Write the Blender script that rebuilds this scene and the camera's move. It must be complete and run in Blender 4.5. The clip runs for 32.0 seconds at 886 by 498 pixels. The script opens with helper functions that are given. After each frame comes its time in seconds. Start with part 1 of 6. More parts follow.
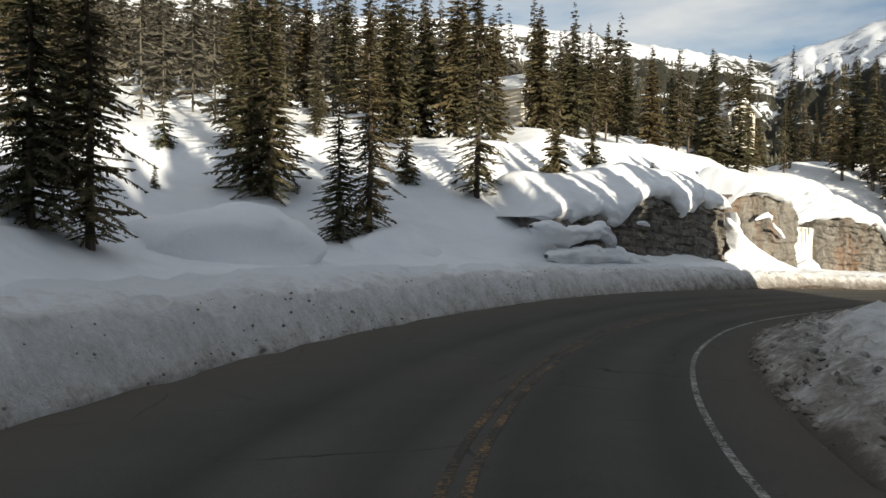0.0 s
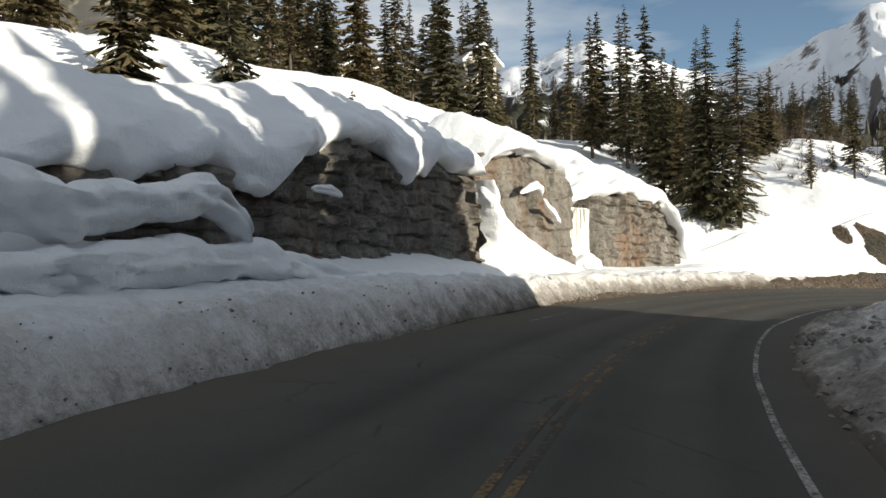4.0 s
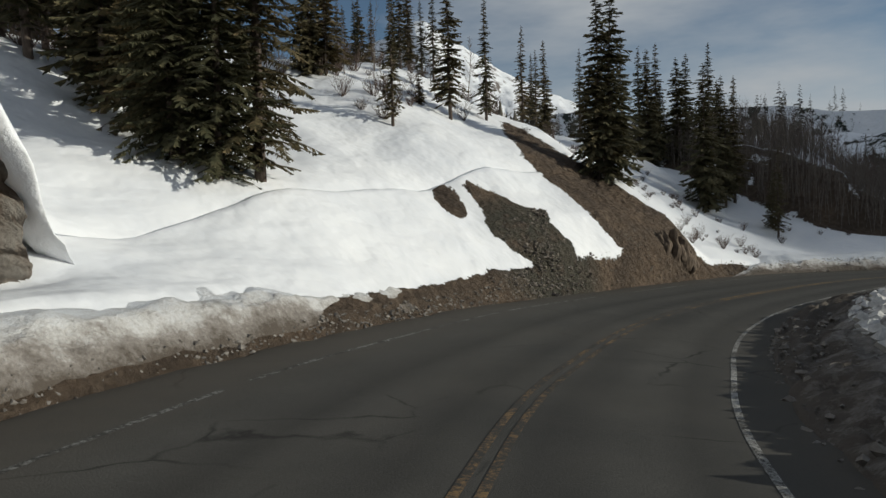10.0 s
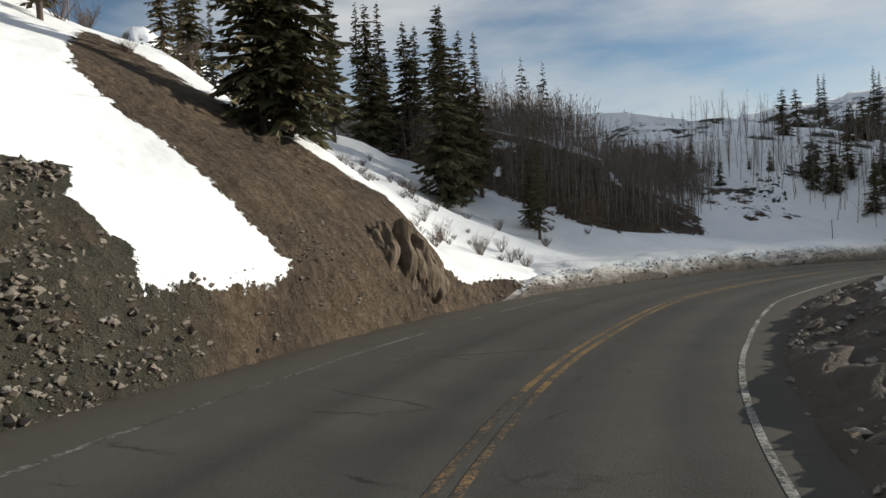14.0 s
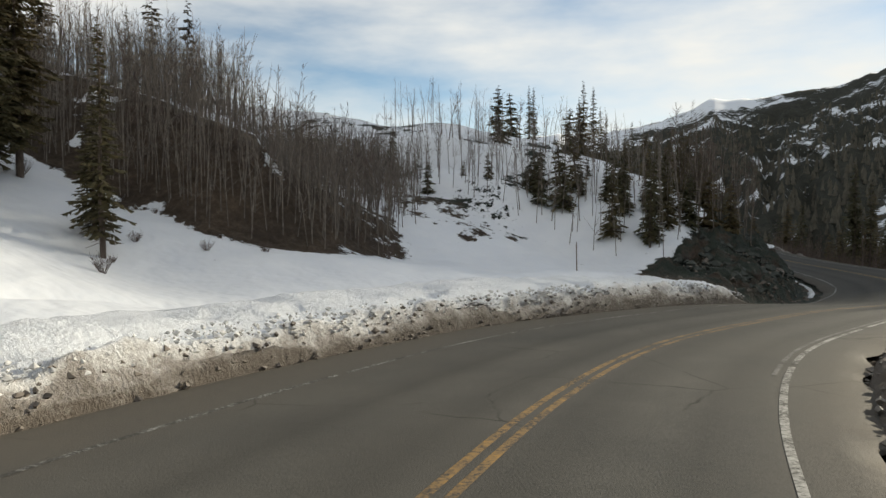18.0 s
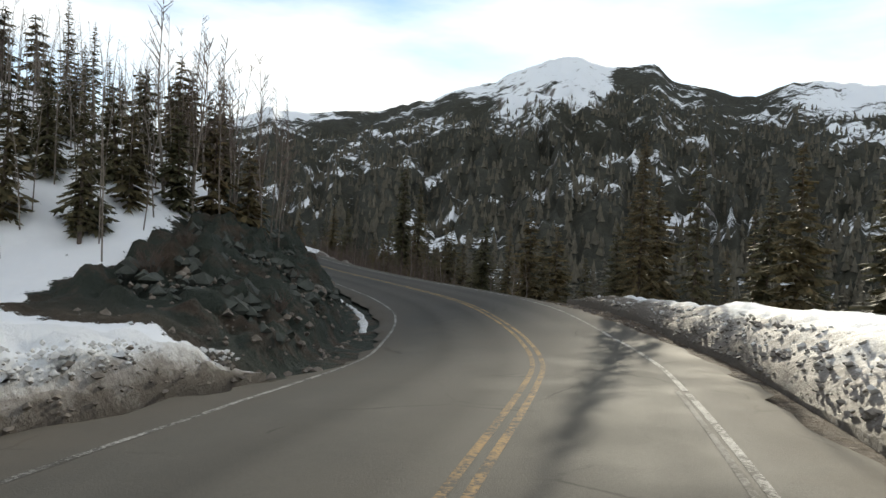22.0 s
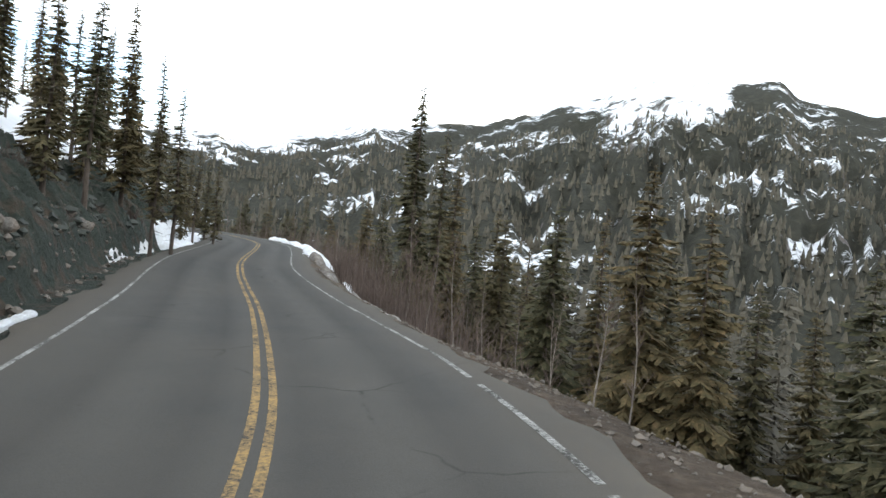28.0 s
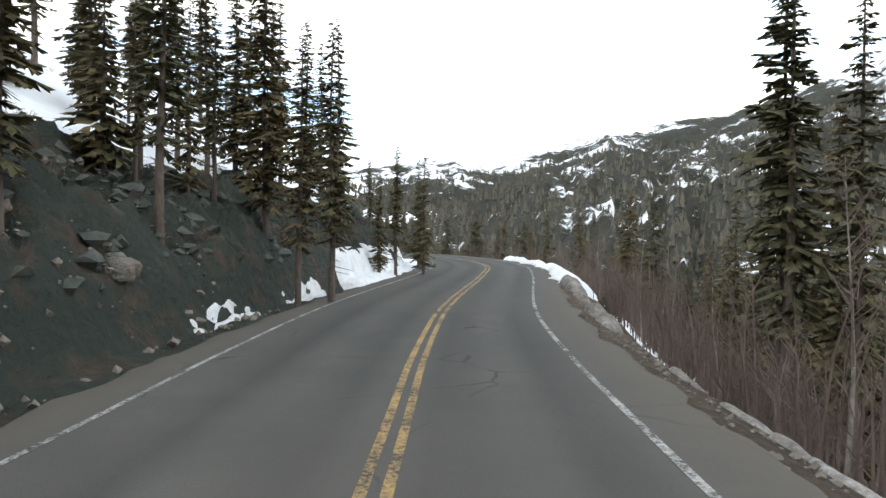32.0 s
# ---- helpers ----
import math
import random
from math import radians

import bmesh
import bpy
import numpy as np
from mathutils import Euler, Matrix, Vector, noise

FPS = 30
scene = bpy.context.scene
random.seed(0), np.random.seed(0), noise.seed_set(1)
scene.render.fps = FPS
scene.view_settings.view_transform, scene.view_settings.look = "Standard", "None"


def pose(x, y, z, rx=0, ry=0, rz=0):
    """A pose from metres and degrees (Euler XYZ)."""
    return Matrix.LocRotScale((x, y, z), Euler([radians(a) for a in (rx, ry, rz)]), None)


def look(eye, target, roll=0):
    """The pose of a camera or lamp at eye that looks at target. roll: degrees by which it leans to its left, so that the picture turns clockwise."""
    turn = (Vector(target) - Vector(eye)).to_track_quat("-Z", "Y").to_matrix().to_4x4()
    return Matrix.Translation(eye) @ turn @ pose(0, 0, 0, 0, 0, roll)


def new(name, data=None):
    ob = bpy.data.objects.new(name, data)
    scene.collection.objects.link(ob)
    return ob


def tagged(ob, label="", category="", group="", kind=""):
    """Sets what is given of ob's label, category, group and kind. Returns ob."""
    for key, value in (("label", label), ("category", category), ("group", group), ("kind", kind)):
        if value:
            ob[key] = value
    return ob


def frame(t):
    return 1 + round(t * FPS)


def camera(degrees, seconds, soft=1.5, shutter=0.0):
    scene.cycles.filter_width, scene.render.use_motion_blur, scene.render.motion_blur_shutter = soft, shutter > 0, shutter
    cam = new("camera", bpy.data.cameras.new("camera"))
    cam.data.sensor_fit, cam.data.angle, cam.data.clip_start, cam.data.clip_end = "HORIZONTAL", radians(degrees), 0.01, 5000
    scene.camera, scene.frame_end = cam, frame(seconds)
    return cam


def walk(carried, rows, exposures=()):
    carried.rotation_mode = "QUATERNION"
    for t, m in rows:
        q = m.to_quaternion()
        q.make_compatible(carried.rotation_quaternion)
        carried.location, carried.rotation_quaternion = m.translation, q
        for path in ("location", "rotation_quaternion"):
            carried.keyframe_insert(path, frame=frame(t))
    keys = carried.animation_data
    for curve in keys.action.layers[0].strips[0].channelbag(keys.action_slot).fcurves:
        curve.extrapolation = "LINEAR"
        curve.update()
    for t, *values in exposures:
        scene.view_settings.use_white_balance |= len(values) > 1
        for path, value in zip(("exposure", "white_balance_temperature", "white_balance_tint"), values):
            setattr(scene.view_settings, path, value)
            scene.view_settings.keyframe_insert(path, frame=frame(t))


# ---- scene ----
cam = camera(64.0, 32.0)
PATH = [
    (0.0, pose(0.00, -0.00, -0.00, 87.14, -0.52, 0.56)),
    (0.5, pose(0.54, 3.63, -0.23, 87.23, -0.34, -0.99)),
    (1.0, pose(1.23, 7.24, -0.46, 87.21, -0.01, -2.76)),
    (1.5, pose(2.08, 10.80, -0.70, 87.11, 0.16, -4.82)),
    (2.0, pose(3.14, 14.27, -0.94, 87.15, 0.55, -7.43)),
    (2.5, pose(4.37, 17.66, -1.18, 87.24, 0.42, -10.21)),
    (3.0, pose(5.79, 20.91, -1.39, 87.57, 0.76, -13.48)),
    (3.5, pose(7.36, 24.04, -1.59, 87.91, 1.12, -16.96)),
    (4.0, pose(9.05, 27.03, -1.79, 87.95, 1.56, -20.46)),
    (4.5, pose(10.84, 29.89, -1.97, 87.95, 2.08, -23.85)),
    (5.0, pose(12.70, 32.65, -2.15, 87.81, 2.46, -26.66)),
    (5.5, pose(14.66, 35.31, -2.33, 87.65, 2.74, -29.17)),
    (6.0, pose(16.72, 37.88, -2.51, 87.48, 2.91, -31.58)),
    (6.5, pose(18.89, 40.34, -2.69, 87.29, 3.00, -34.06)),
    (7.0, pose(21.22, 42.66, -2.86, 87.16, 3.02, -36.66)),
    (7.5, pose(23.67, 44.88, -3.03, 86.66, 2.34, -39.56)),
    (8.0, pose(26.17, 47.02, -3.21, 86.99, 1.98, -42.15)),
    (8.5, pose(28.77, 49.02, -3.39, 86.46, 2.00, -44.98)),
    (9.0, pose(31.46, 50.84, -3.57, 86.40, 1.95, -47.93)),
    (9.5, pose(34.22, 52.49, -3.75, 86.19, 2.03, -50.97)),
    (10.0, pose(36.99, 54.01, -3.95, 86.44, 1.90, -53.47)),
    (10.5, pose(39.78, 55.36, -4.16, 86.43, 2.13, -56.26)),
    (11.0, pose(42.57, 56.61, -4.40, 86.67, 2.37, -58.45)),
    (11.5, pose(45.39, 57.68, -4.65, 86.63, 2.68, -60.91)),
    (12.0, pose(48.20, 58.65, -4.90, 86.61, 2.59, -63.08)),
    (12.5, pose(51.03, 59.47, -5.14, 86.75, 2.84, -65.60)),
    (13.0, pose(53.86, 60.18, -5.37, 86.69, 3.03, -68.28)),
    (13.5, pose(56.70, 60.78, -5.58, 86.96, 3.22, -71.11)),
    (14.0, pose(59.55, 61.25, -5.79, 87.01, 3.14, -74.03)),
    (14.5, pose(62.43, 61.60, -5.98, 87.09, 3.26, -76.77)),
    (15.0, pose(65.36, 61.73, -6.14, 87.27, 2.61, -79.56)),
    (15.5, pose(68.32, 61.69, -6.29, 87.47, 1.60, -82.54)),
    (16.0, pose(71.30, 61.50, -6.43, 87.59, 0.62, -85.45)),
    (16.5, pose(74.29, 61.17, -6.56, 87.56, 0.10, -88.17)),
    (17.0, pose(77.30, 60.73, -6.68, 87.42, 0.40, -90.81)),
    (17.5, pose(80.30, 60.12, -6.79, 87.60, 0.49, -93.76)),
    (18.0, pose(83.26, 59.36, -6.89, 87.86, 0.18, -96.96)),
    (18.5, pose(86.18, 58.46, -7.01, 87.83, -0.19, -100.27)),
    (19.0, pose(89.01, 57.38, -7.13, 87.86, -0.94, -103.89)),
    (19.5, pose(91.72, 56.07, -7.24, 88.34, -1.82, -107.36)),
    (20.0, pose(94.30, 54.53, -7.33, 88.23, -2.37, -111.74)),
    (20.5, pose(96.74, 52.83, -7.42, 88.52, -2.63, -116.57)),
    (21.0, pose(98.99, 50.92, -7.50, 88.31, -2.66, -122.10)),
    (21.5, pose(101.07, 48.88, -7.59, 88.60, -2.84, -126.74)),
    (22.0, pose(102.90, 46.65, -7.71, 88.87, -2.88, -131.64)),
    (22.5, pose(104.46, 44.27, -7.85, 88.58, -2.48, -135.68)),
    (23.0, pose(106.06, 41.94, -7.98, 88.32, -2.33, -138.19)),
    (23.5, pose(107.71, 39.66, -8.12, 88.01, -2.33, -139.15)),
    (24.0, pose(109.38, 37.39, -8.26, 87.77, -3.31, -139.09)),
    (24.5, pose(111.10, 35.17, -8.39, 87.82, -4.27, -138.28)),
    (25.0, pose(112.90, 33.02, -8.50, 88.08, -4.80, -136.93)),
    (25.5, pose(114.78, 30.93, -8.58, 88.31, -5.05, -135.29)),
    (26.0, pose(116.73, 28.91, -8.64, 88.42, -5.16, -133.49)),
    (26.5, pose(118.76, 26.97, -8.68, 88.51, -5.27, -131.52)),
    (27.0, pose(120.86, 25.11, -8.71, 89.05, -5.51, -129.20)),
    (27.5, pose(123.07, 23.37, -8.73, 89.28, -5.57, -126.47)),
    (28.0, pose(125.37, 21.77, -8.76, 89.55, -5.57, -123.49)),
    (28.5, pose(127.80, 20.39, -8.80, 89.80, -5.16, -120.07)),
    (29.0, pose(130.29, 19.15, -8.85, 89.67, -4.30, -116.47)),
    (29.5, pose(132.78, 17.97, -8.89, 89.64, -3.53, -113.08)),
    (30.0, pose(135.28, 16.94, -8.92, 89.66, -2.39, -110.14)),
    (30.5, pose(137.79, 16.00, -8.93, 89.60, -1.83, -107.67)),
    (31.0, pose(140.26, 15.15, -8.93, 89.59, -0.88, -106.10)),
    (31.5, pose(142.79, 14.53, -8.94, 89.73, -0.48, -105.01)),
    (32.0, pose(145.29, 13.88, -8.95, 89.66, -0.58, -104.26)),
]
walk(cam, PATH, [
    (0.0, 0.55, 7000, 6), (4.0, 0.5, 6800, 6), (7.0, -0.22, 6200, 6), (9.0, -0.28, 6300, 5), (11.0, -0.50, 6400, 5), (13.0, -0.14, 6500, 6), (14.5, 0.36, 6700, 6), (17.0, 0.65, 7100, 6),
    (19.0, 0.85, 7200, 5), (21.0, 1.15, 7100, 5), (23.0, 1.42, 7000, 5), (24.5, 1.65, 7000, 5), (26.5, 2.45, 7000, 5), (32.0, 2.58, 7100, 5),
])

# ---- light ----
SUN_AZ, SUN_EL = (0.524, -0.852), 13.2
world = bpy.data.worlds.new("winter_sky")
scene.world = world
world.use_nodes = True
wn, wl = world.node_tree.nodes, world.node_tree.links
sky = wn.new("ShaderNodeTexSky")
sky.sky_type = "NISHITA"
sky.sun_disc = False
sky.sun_elevation = radians(SUN_EL)
sky.sun_rotation = math.atan2(SUN_AZ[0], SUN_AZ[1])
sky.altitude = 3000
sky.dust_density = 0.7
tc = wn.new("ShaderNodeTexCoord")
squash = wn.new("ShaderNodeMapping")
squash.inputs["Scale"].default_value = (1.6, 1.6, 6.0)
cloud = wn.new("ShaderNodeTexNoise")
cloud.inputs["Scale"].default_value = 1.3
cloud.inputs["Detail"].default_value = 6
cloud.inputs["Roughness"].default_value = 0.55
ramp = wn.new("ShaderNodeValToRGB")
ramp.color_ramp.elements[0].position, ramp.color_ramp.elements[1].position = 0.36, 0.68
veil = wn.new("ShaderNodeMixRGB")
veil.inputs[2].default_value = (6.0, 6.1, 6.4, 1)
back = wn["Background"]
back.inputs["Strength"].default_value = 0.09
wl.new(tc.outputs["Generated"], squash.inputs["Vector"])
wl.new(squash.outputs[0], cloud.inputs["Vector"])
wl.new(cloud.outputs[0], ramp.inputs[0])
wl.new(ramp.outputs[0], veil.inputs[0])
wl.new(sky.outputs[0], veil.inputs[1])
wl.new(veil.outputs[0], back.inputs["Color"])

sun = new("sun", bpy.data.lights.new("sun", "SUN"))
sun.data.energy = 4.8
sun.data.angle = radians(0.6)
sun.data.color = (1.0, 0.93, 0.82)
ce = math.cos(radians(SUN_EL))
sun.matrix_world = look((SUN_AZ[0] * ce * 100, SUN_AZ[1] * ce * 100, math.sin(radians(SUN_EL)) * 100), (0, 0, 0))


# ---- materials ----
def material(name, build):
    m = bpy.data.materials.new(name)
    m.use_nodes = True
    nt = m.node_tree
    b = nt.nodes["Principled BSDF"]
    build(nt, b)
    return m


def node(nt, kind, **values):
    n = nt.nodes.new("ShaderNode" + kind)
    for k, v in values.items():
        n.inputs[k.replace("_", " ")].default_value = v
    return n


def coords(nt, scale=(1, 1, 1)):
    t = nt.nodes.new("ShaderNodeTexCoord")
    m = nt.nodes.new("ShaderNodeMapping")
    m.inputs["Scale"].default_value = scale
    nt.links.new(t.outputs["Object"], m.inputs[0])
    return m.outputs[0]


def noise_of(nt, vec, scale, detail=5.0, rough=0.6):
    n = node(nt, "TexNoise", Scale=scale, Detail=detail, Roughness=rough)
    nt.links.new(vec, n.inputs["Vector"])
    return n.outputs[0]


def node_color(nt, vec, scale):
    n = node(nt, "TexNoise", Scale=scale, Detail=3.0)
    nt.links.new(vec, n.inputs["Vector"])
    return n.outputs["Color"]


def ramp_of(nt, fac, stops):
    r = nt.nodes.new("ShaderNodeValToRGB")
    e = r.color_ramp.elements
    while len(e) < len(stops):
        e.new(0.5)
    for el, (p, c) in zip(e, stops):
        el.position = p
        el.color = (*c, 1) if len(c) == 3 else c
    nt.links.new(fac, r.inputs[0])
    return r.outputs[0]


def mix_of(nt, fac, a, b, mode="MIX"):
    m = nt.nodes.new("ShaderNodeMixRGB")
    m.blend_type = mode
    for sock, v in ((m.inputs[0], fac), (m.inputs[1], a), (m.inputs[2], b)):
        if isinstance(v, (int, float)):
            sock.default_value = v
        elif isinstance(v, tuple):
            sock.default_value = (*v, 1)
        else:
            nt.links.new(v, sock)
    return m.outputs[0]


def math_of(nt, op, a, b=0.0, clamp=False):
    m = nt.nodes.new("ShaderNodeMath")
    m.operation, m.use_clamp = op, clamp
    for sock, v in zip(m.inputs, (a, b)):
        if isinstance(v, (int, float)):
            sock.default_value = v
        else:
            nt.links.new(v, sock)
    return m.outputs[0]


def bump_of(nt, b, height, strength, distance):
    n = nt.nodes.new("ShaderNodeBump")
    n.inputs["Strength"].default_value, n.inputs["Distance"].default_value = strength, distance
    nt.links.new(height, n.inputs["Height"])
    nt.links.new(n.outputs[0], b.inputs["Normal"])


def attr_of(nt, name):
    a = nt.nodes.new("ShaderNodeAttribute")
    a.attribute_name = name
    return a.outputs["Fac"]


SNOW_A, SNOW_B = (0.80, 0.82, 0.85), (0.88, 0.89, 0.90)
DIRT_A, DIRT_B = (0.06, 0.045, 0.034), (0.19, 0.15, 0.115)


def build_snow(nt, b):
    v = coords(nt)
    c = ramp_of(nt, noise_of(nt, v, 0.35, 4), [(0.3, SNOW_A), (0.7, SNOW_B)])
    nt.links.new(c, b.inputs["Base Color"])
    b.inputs["Roughness"].default_value = 0.65
    b.inputs["Specular IOR Level"].default_value = 0.25
    h = math_of(nt, "ADD", noise_of(nt, v, 1.1, 6, 0.6), math_of(nt, "MULTIPLY", noise_of(nt, v, 9, 4, 0.7), 0.25))
    bump_of(nt, b, h, 0.55, 0.22)


def build_bank_snow(nt, b):
    v = coords(nt)
    dirt = attr_of(nt, "dirt")
    n = math_of(nt, "ADD", noise_of(nt, v, 1.4, 7, 0.7), math_of(nt, "MULTIPLY", noise_of(nt, v, 9, 5, 0.7), 0.5))
    f = math_of(nt, "ADD", dirt, math_of(nt, "SUBTRACT", n, 0.75))
    c = ramp_of(nt, f, [(0.1, (0.80, 0.82, 0.84)), (0.42, (0.60, 0.59, 0.57)), (0.66, (0.30, 0.275, 0.25)), (0.95, (0.11, 0.092, 0.075))])
    nt.links.new(c, b.inputs["Base Color"])
    b.inputs["Roughness"].default_value = 0.8
    b.inputs["Specular IOR Level"].default_value = 0.2
    h = math_of(nt, "ADD", noise_of(nt, v, 3.0, 7, 0.7), math_of(nt, "MULTIPLY", noise_of(nt, v, 16, 4, 0.7), 0.35))
    bump_of(nt, b, h, 0.8, 0.16)


def build_ground(nt, b):
    """Snow where the ground is covered, earth and rubble where it is bare."""
    v = coords(nt)
    bare = attr_of(nt, "bare")
    edge = math_of(nt, "ADD", noise_of(nt, v, 0.55, 7, 0.7), math_of(nt, "MULTIPLY", noise_of(nt, v, 3.2, 4, 0.7), 0.35))
    f = ramp_of(nt, math_of(nt, "ADD", bare, math_of(nt, "MULTIPLY", math_of(nt, "SUBTRACT", edge, 0.68), 1.9)), [(0.48, (0, 0, 0)), (0.53, (1, 1, 1))])
    snow = ramp_of(nt, noise_of(nt, v, 0.3, 4), [(0.3, SNOW_A), (0.7, SNOW_B)])
    fine = noise_of(nt, v, 2.6, 9, 0.72)
    earth = ramp_of(nt, fine, [(0.25, DIRT_A), (0.52, (0.115, 0.088, 0.066)), (0.75, DIRT_B)])
    broad = ramp_of(nt, noise_of(nt, v, 0.4, 6, 0.65), [(0.3, (0.62, 0.62, 0.64)), (0.5, (1.0, 0.98, 0.95)), (0.72, (1.45, 1.36, 1.25))])
    earth = mix_of(nt, 1.0, earth, broad, "MULTIPLY")
    moss = mix_of(nt, ramp_of(nt, noise_of(nt, v, 0.8, 5, 0.6), [(0.34, (0, 0, 0)), (0.50, (1, 1, 1))]), earth, (0.052, 0.062, 0.050))
    green = attr_of(nt, "green")
    nt.links.new(mix_of(nt, f, snow, mix_of(nt, green, earth, moss)), b.inputs["Base Color"])
    nt.links.new(ramp_of(nt, f, [(0, (0.62,) * 3), (1, (0.95,) * 3)]), b.inputs["Roughness"])
    b.inputs["Specular IOR Level"].default_value = 0.2
    vor = node(nt, "TexVoronoi", Scale=2.2)
    nt.links.new(v, vor.inputs["Vector"])
    rough_h = math_of(nt, "ADD", fine, math_of(nt, "MULTIPLY", vor.outputs[0], 0.6))
    smooth_h = math_of(nt, "ADD", math_of(nt, "MULTIPLY", noise_of(nt, v, 0.42, 3, 0.5), 0.75), math_of(nt, "MULTIPLY", noise_of(nt, v, 5, 3, 0.6), 0.022))
    h = mix_of(nt, f, smooth_h, rough_h)
    bump_of(nt, b, h, 1.0, 0.45)


def build_asphalt(nt, b):
    v = coords(nt)
    grain = noise_of(nt, v, 38, 3, 0.7)
    patch = noise_of(nt, v, 0.45, 5, 0.6)
    mix = math_of(nt, "ADD", math_of(nt, "MULTIPLY", grain, 0.45), math_of(nt, "MULTIPLY", patch, 0.55))
    c = ramp_of(nt, mix, [(0.3, (0.056, 0.055, 0.050)), (0.6, (0.098, 0.094, 0.085)), (0.75, (0.132, 0.126, 0.112))])
    track = attr_of(nt, "track")
    c = mix_of(nt, math_of(nt, "MULTIPLY", track, 0.45), c, (0.026, 0.0255, 0.025))
    crack = node(nt, "TexVoronoi", Scale=0.38)
    crack.feature = "DISTANCE_TO_EDGE"
    warp = mix_of(nt, 0.25, v, node_color(nt, v, 1.7))
    nt.links.new(warp, crack.inputs["Vector"])
    seam = ramp_of(nt, crack.outputs["Distance"], [(0.0, (0.75,) * 3), (0.012, (0, 0, 0))])
    c = mix_of(nt, math_of(nt, "MULTIPLY", seam, ramp_of(nt, patch, [(0.5, (0, 0, 0)), (0.62, (1, 1, 1))])), c, (0.016, 0.016, 0.016))
    stain = ramp_of(nt, noise_of(nt, v, 0.13, 6, 0.65), [(0.42, (0, 0, 0)), (0.66, (0.5, 0.5, 0.5))])
    c = mix_of(nt, stain, c, (0.090, 0.084, 0.073))
    dust = attr_of(nt, "dust")
    c = mix_of(nt, math_of(nt, "MULTIPLY", dust, math_of(nt, "ADD", noise_of(nt, v, 1.2, 6, 0.7), 0.15), True), c, (0.115, 0.10, 0.082))
    nt.links.new(c, b.inputs["Base Color"])
    nt.links.new(ramp_of(nt, patch, [(0.3, (0.78,) * 3), (0.7, (0.95,) * 3)]), b.inputs["Roughness"])
    b.inputs["Specular IOR Level"].default_value = 0.07
    bump_of(nt, b, grain, 0.5, 0.015)


def build_paint(col, wear=0.0):
    def build(nt, b):
        v = coords(nt)
        worn = math_of(nt, "ADD", math_of(nt, "MULTIPLY", noise_of(nt, v, 14, 5, 0.75), 0.7), math_of(nt, "MULTIPLY", noise_of(nt, v, 1.0, 4, 0.7), 0.5))
        c = ramp_of(nt, worn, [(0.40 - wear, col), (0.56 - wear, tuple(0.5 * x + 0.04 for x in col)), (0.68 - wear, (0.06, 0.057, 0.052))])
        nt.links.new(c, b.inputs["Base Color"])
        b.inputs["Roughness"].default_value = 0.9
        b.inputs["Specular IOR Level"].default_value = 0.1
    return build


def build_rock(nt, b):
    v = coords(nt)
    tall = coords(nt, (1.0, 1.0, 0.22))
    flat = coords(nt, (0.45, 0.45, 2.2))
    streak = noise_of(nt, tall, 0.9, 8, 0.68)
    layer = noise_of(nt, flat, 1.1, 8, 0.68)
    fine = noise_of(nt, v, 4.5, 9, 0.72)
    m = math_of(nt, "ADD", math_of(nt, "MULTIPLY", streak, 0.53), math_of(nt, "ADD", math_of(nt, "MULTIPLY", layer, 0.17), math_of(nt, "MULTIPLY", fine, 0.3)))
    c = ramp_of(nt, m, [(0.28, (0.04, 0.036, 0.033)), (0.40, (0.118, 0.105, 0.091)), (0.50, (0.215, 0.195, 0.168)), (0.60, (0.30, 0.28, 0.248)), (0.75, (0.45, 0.43, 0.39))])
    rust = ramp_of(nt, noise_of(nt, tall, 0.55, 5, 0.6), [(0.52, (0, 0, 0)), (0.70, (0.75, 0.75, 0.75))])
    c = mix_of(nt, rust, c, (0.22, 0.125, 0.07))
    nt.links.new(c, b.inputs["Base Color"])
    b.inputs["Roughness"].default_value = 0.85
    b.inputs["Specular IOR Level"].default_value = 0.25
    h = math_of(nt, "ADD", fine, math_of(nt, "ADD", math_of(nt, "MULTIPLY", layer, 0.7), math_of(nt, "MULTIPLY", streak, 0.5)))
    bump_of(nt, b, h, 0.9, 0.22)


def build_needles(nt, b):
    v = coords(nt)
    inf = nt.nodes.new("ShaderNodeObjectInfo")
    c = ramp_of(nt, noise_of(nt, v, 3.2, 5, 0.7), [(0.3, (0.040, 0.044, 0.027)), (0.55, (0.105, 0.094, 0.058)), (0.75, (0.20, 0.155, 0.10))])
    tint = ramp_of(nt, inf.outputs["Random"], [(0.0, (0.8, 0.85, 0.75)), (0.5, (1.0, 0.95, 0.82)), (1.0, (1.25, 1.05, 0.85))])
    nt.links.new(mix_of(nt, 1.0, c, tint, "MULTIPLY"), b.inputs["Base Color"])
    b.inputs["Roughness"].default_value = 0.8
    b.inputs["Specular IOR Level"].default_value = 0.15


def build_bark(nt, b):
    v = coords(nt, (3, 3, 0.6))
    c = ramp_of(nt, noise_of(nt, v, 4, 6, 0.7), [(0.3, (0.05, 0.036, 0.027)), (0.6, (0.13, 0.10, 0.08)), (0.8, (0.24, 0.20, 0.17))])
    nt.links.new(c, b.inputs["Base Color"])
    b.inputs["Roughness"].default_value = 0.9


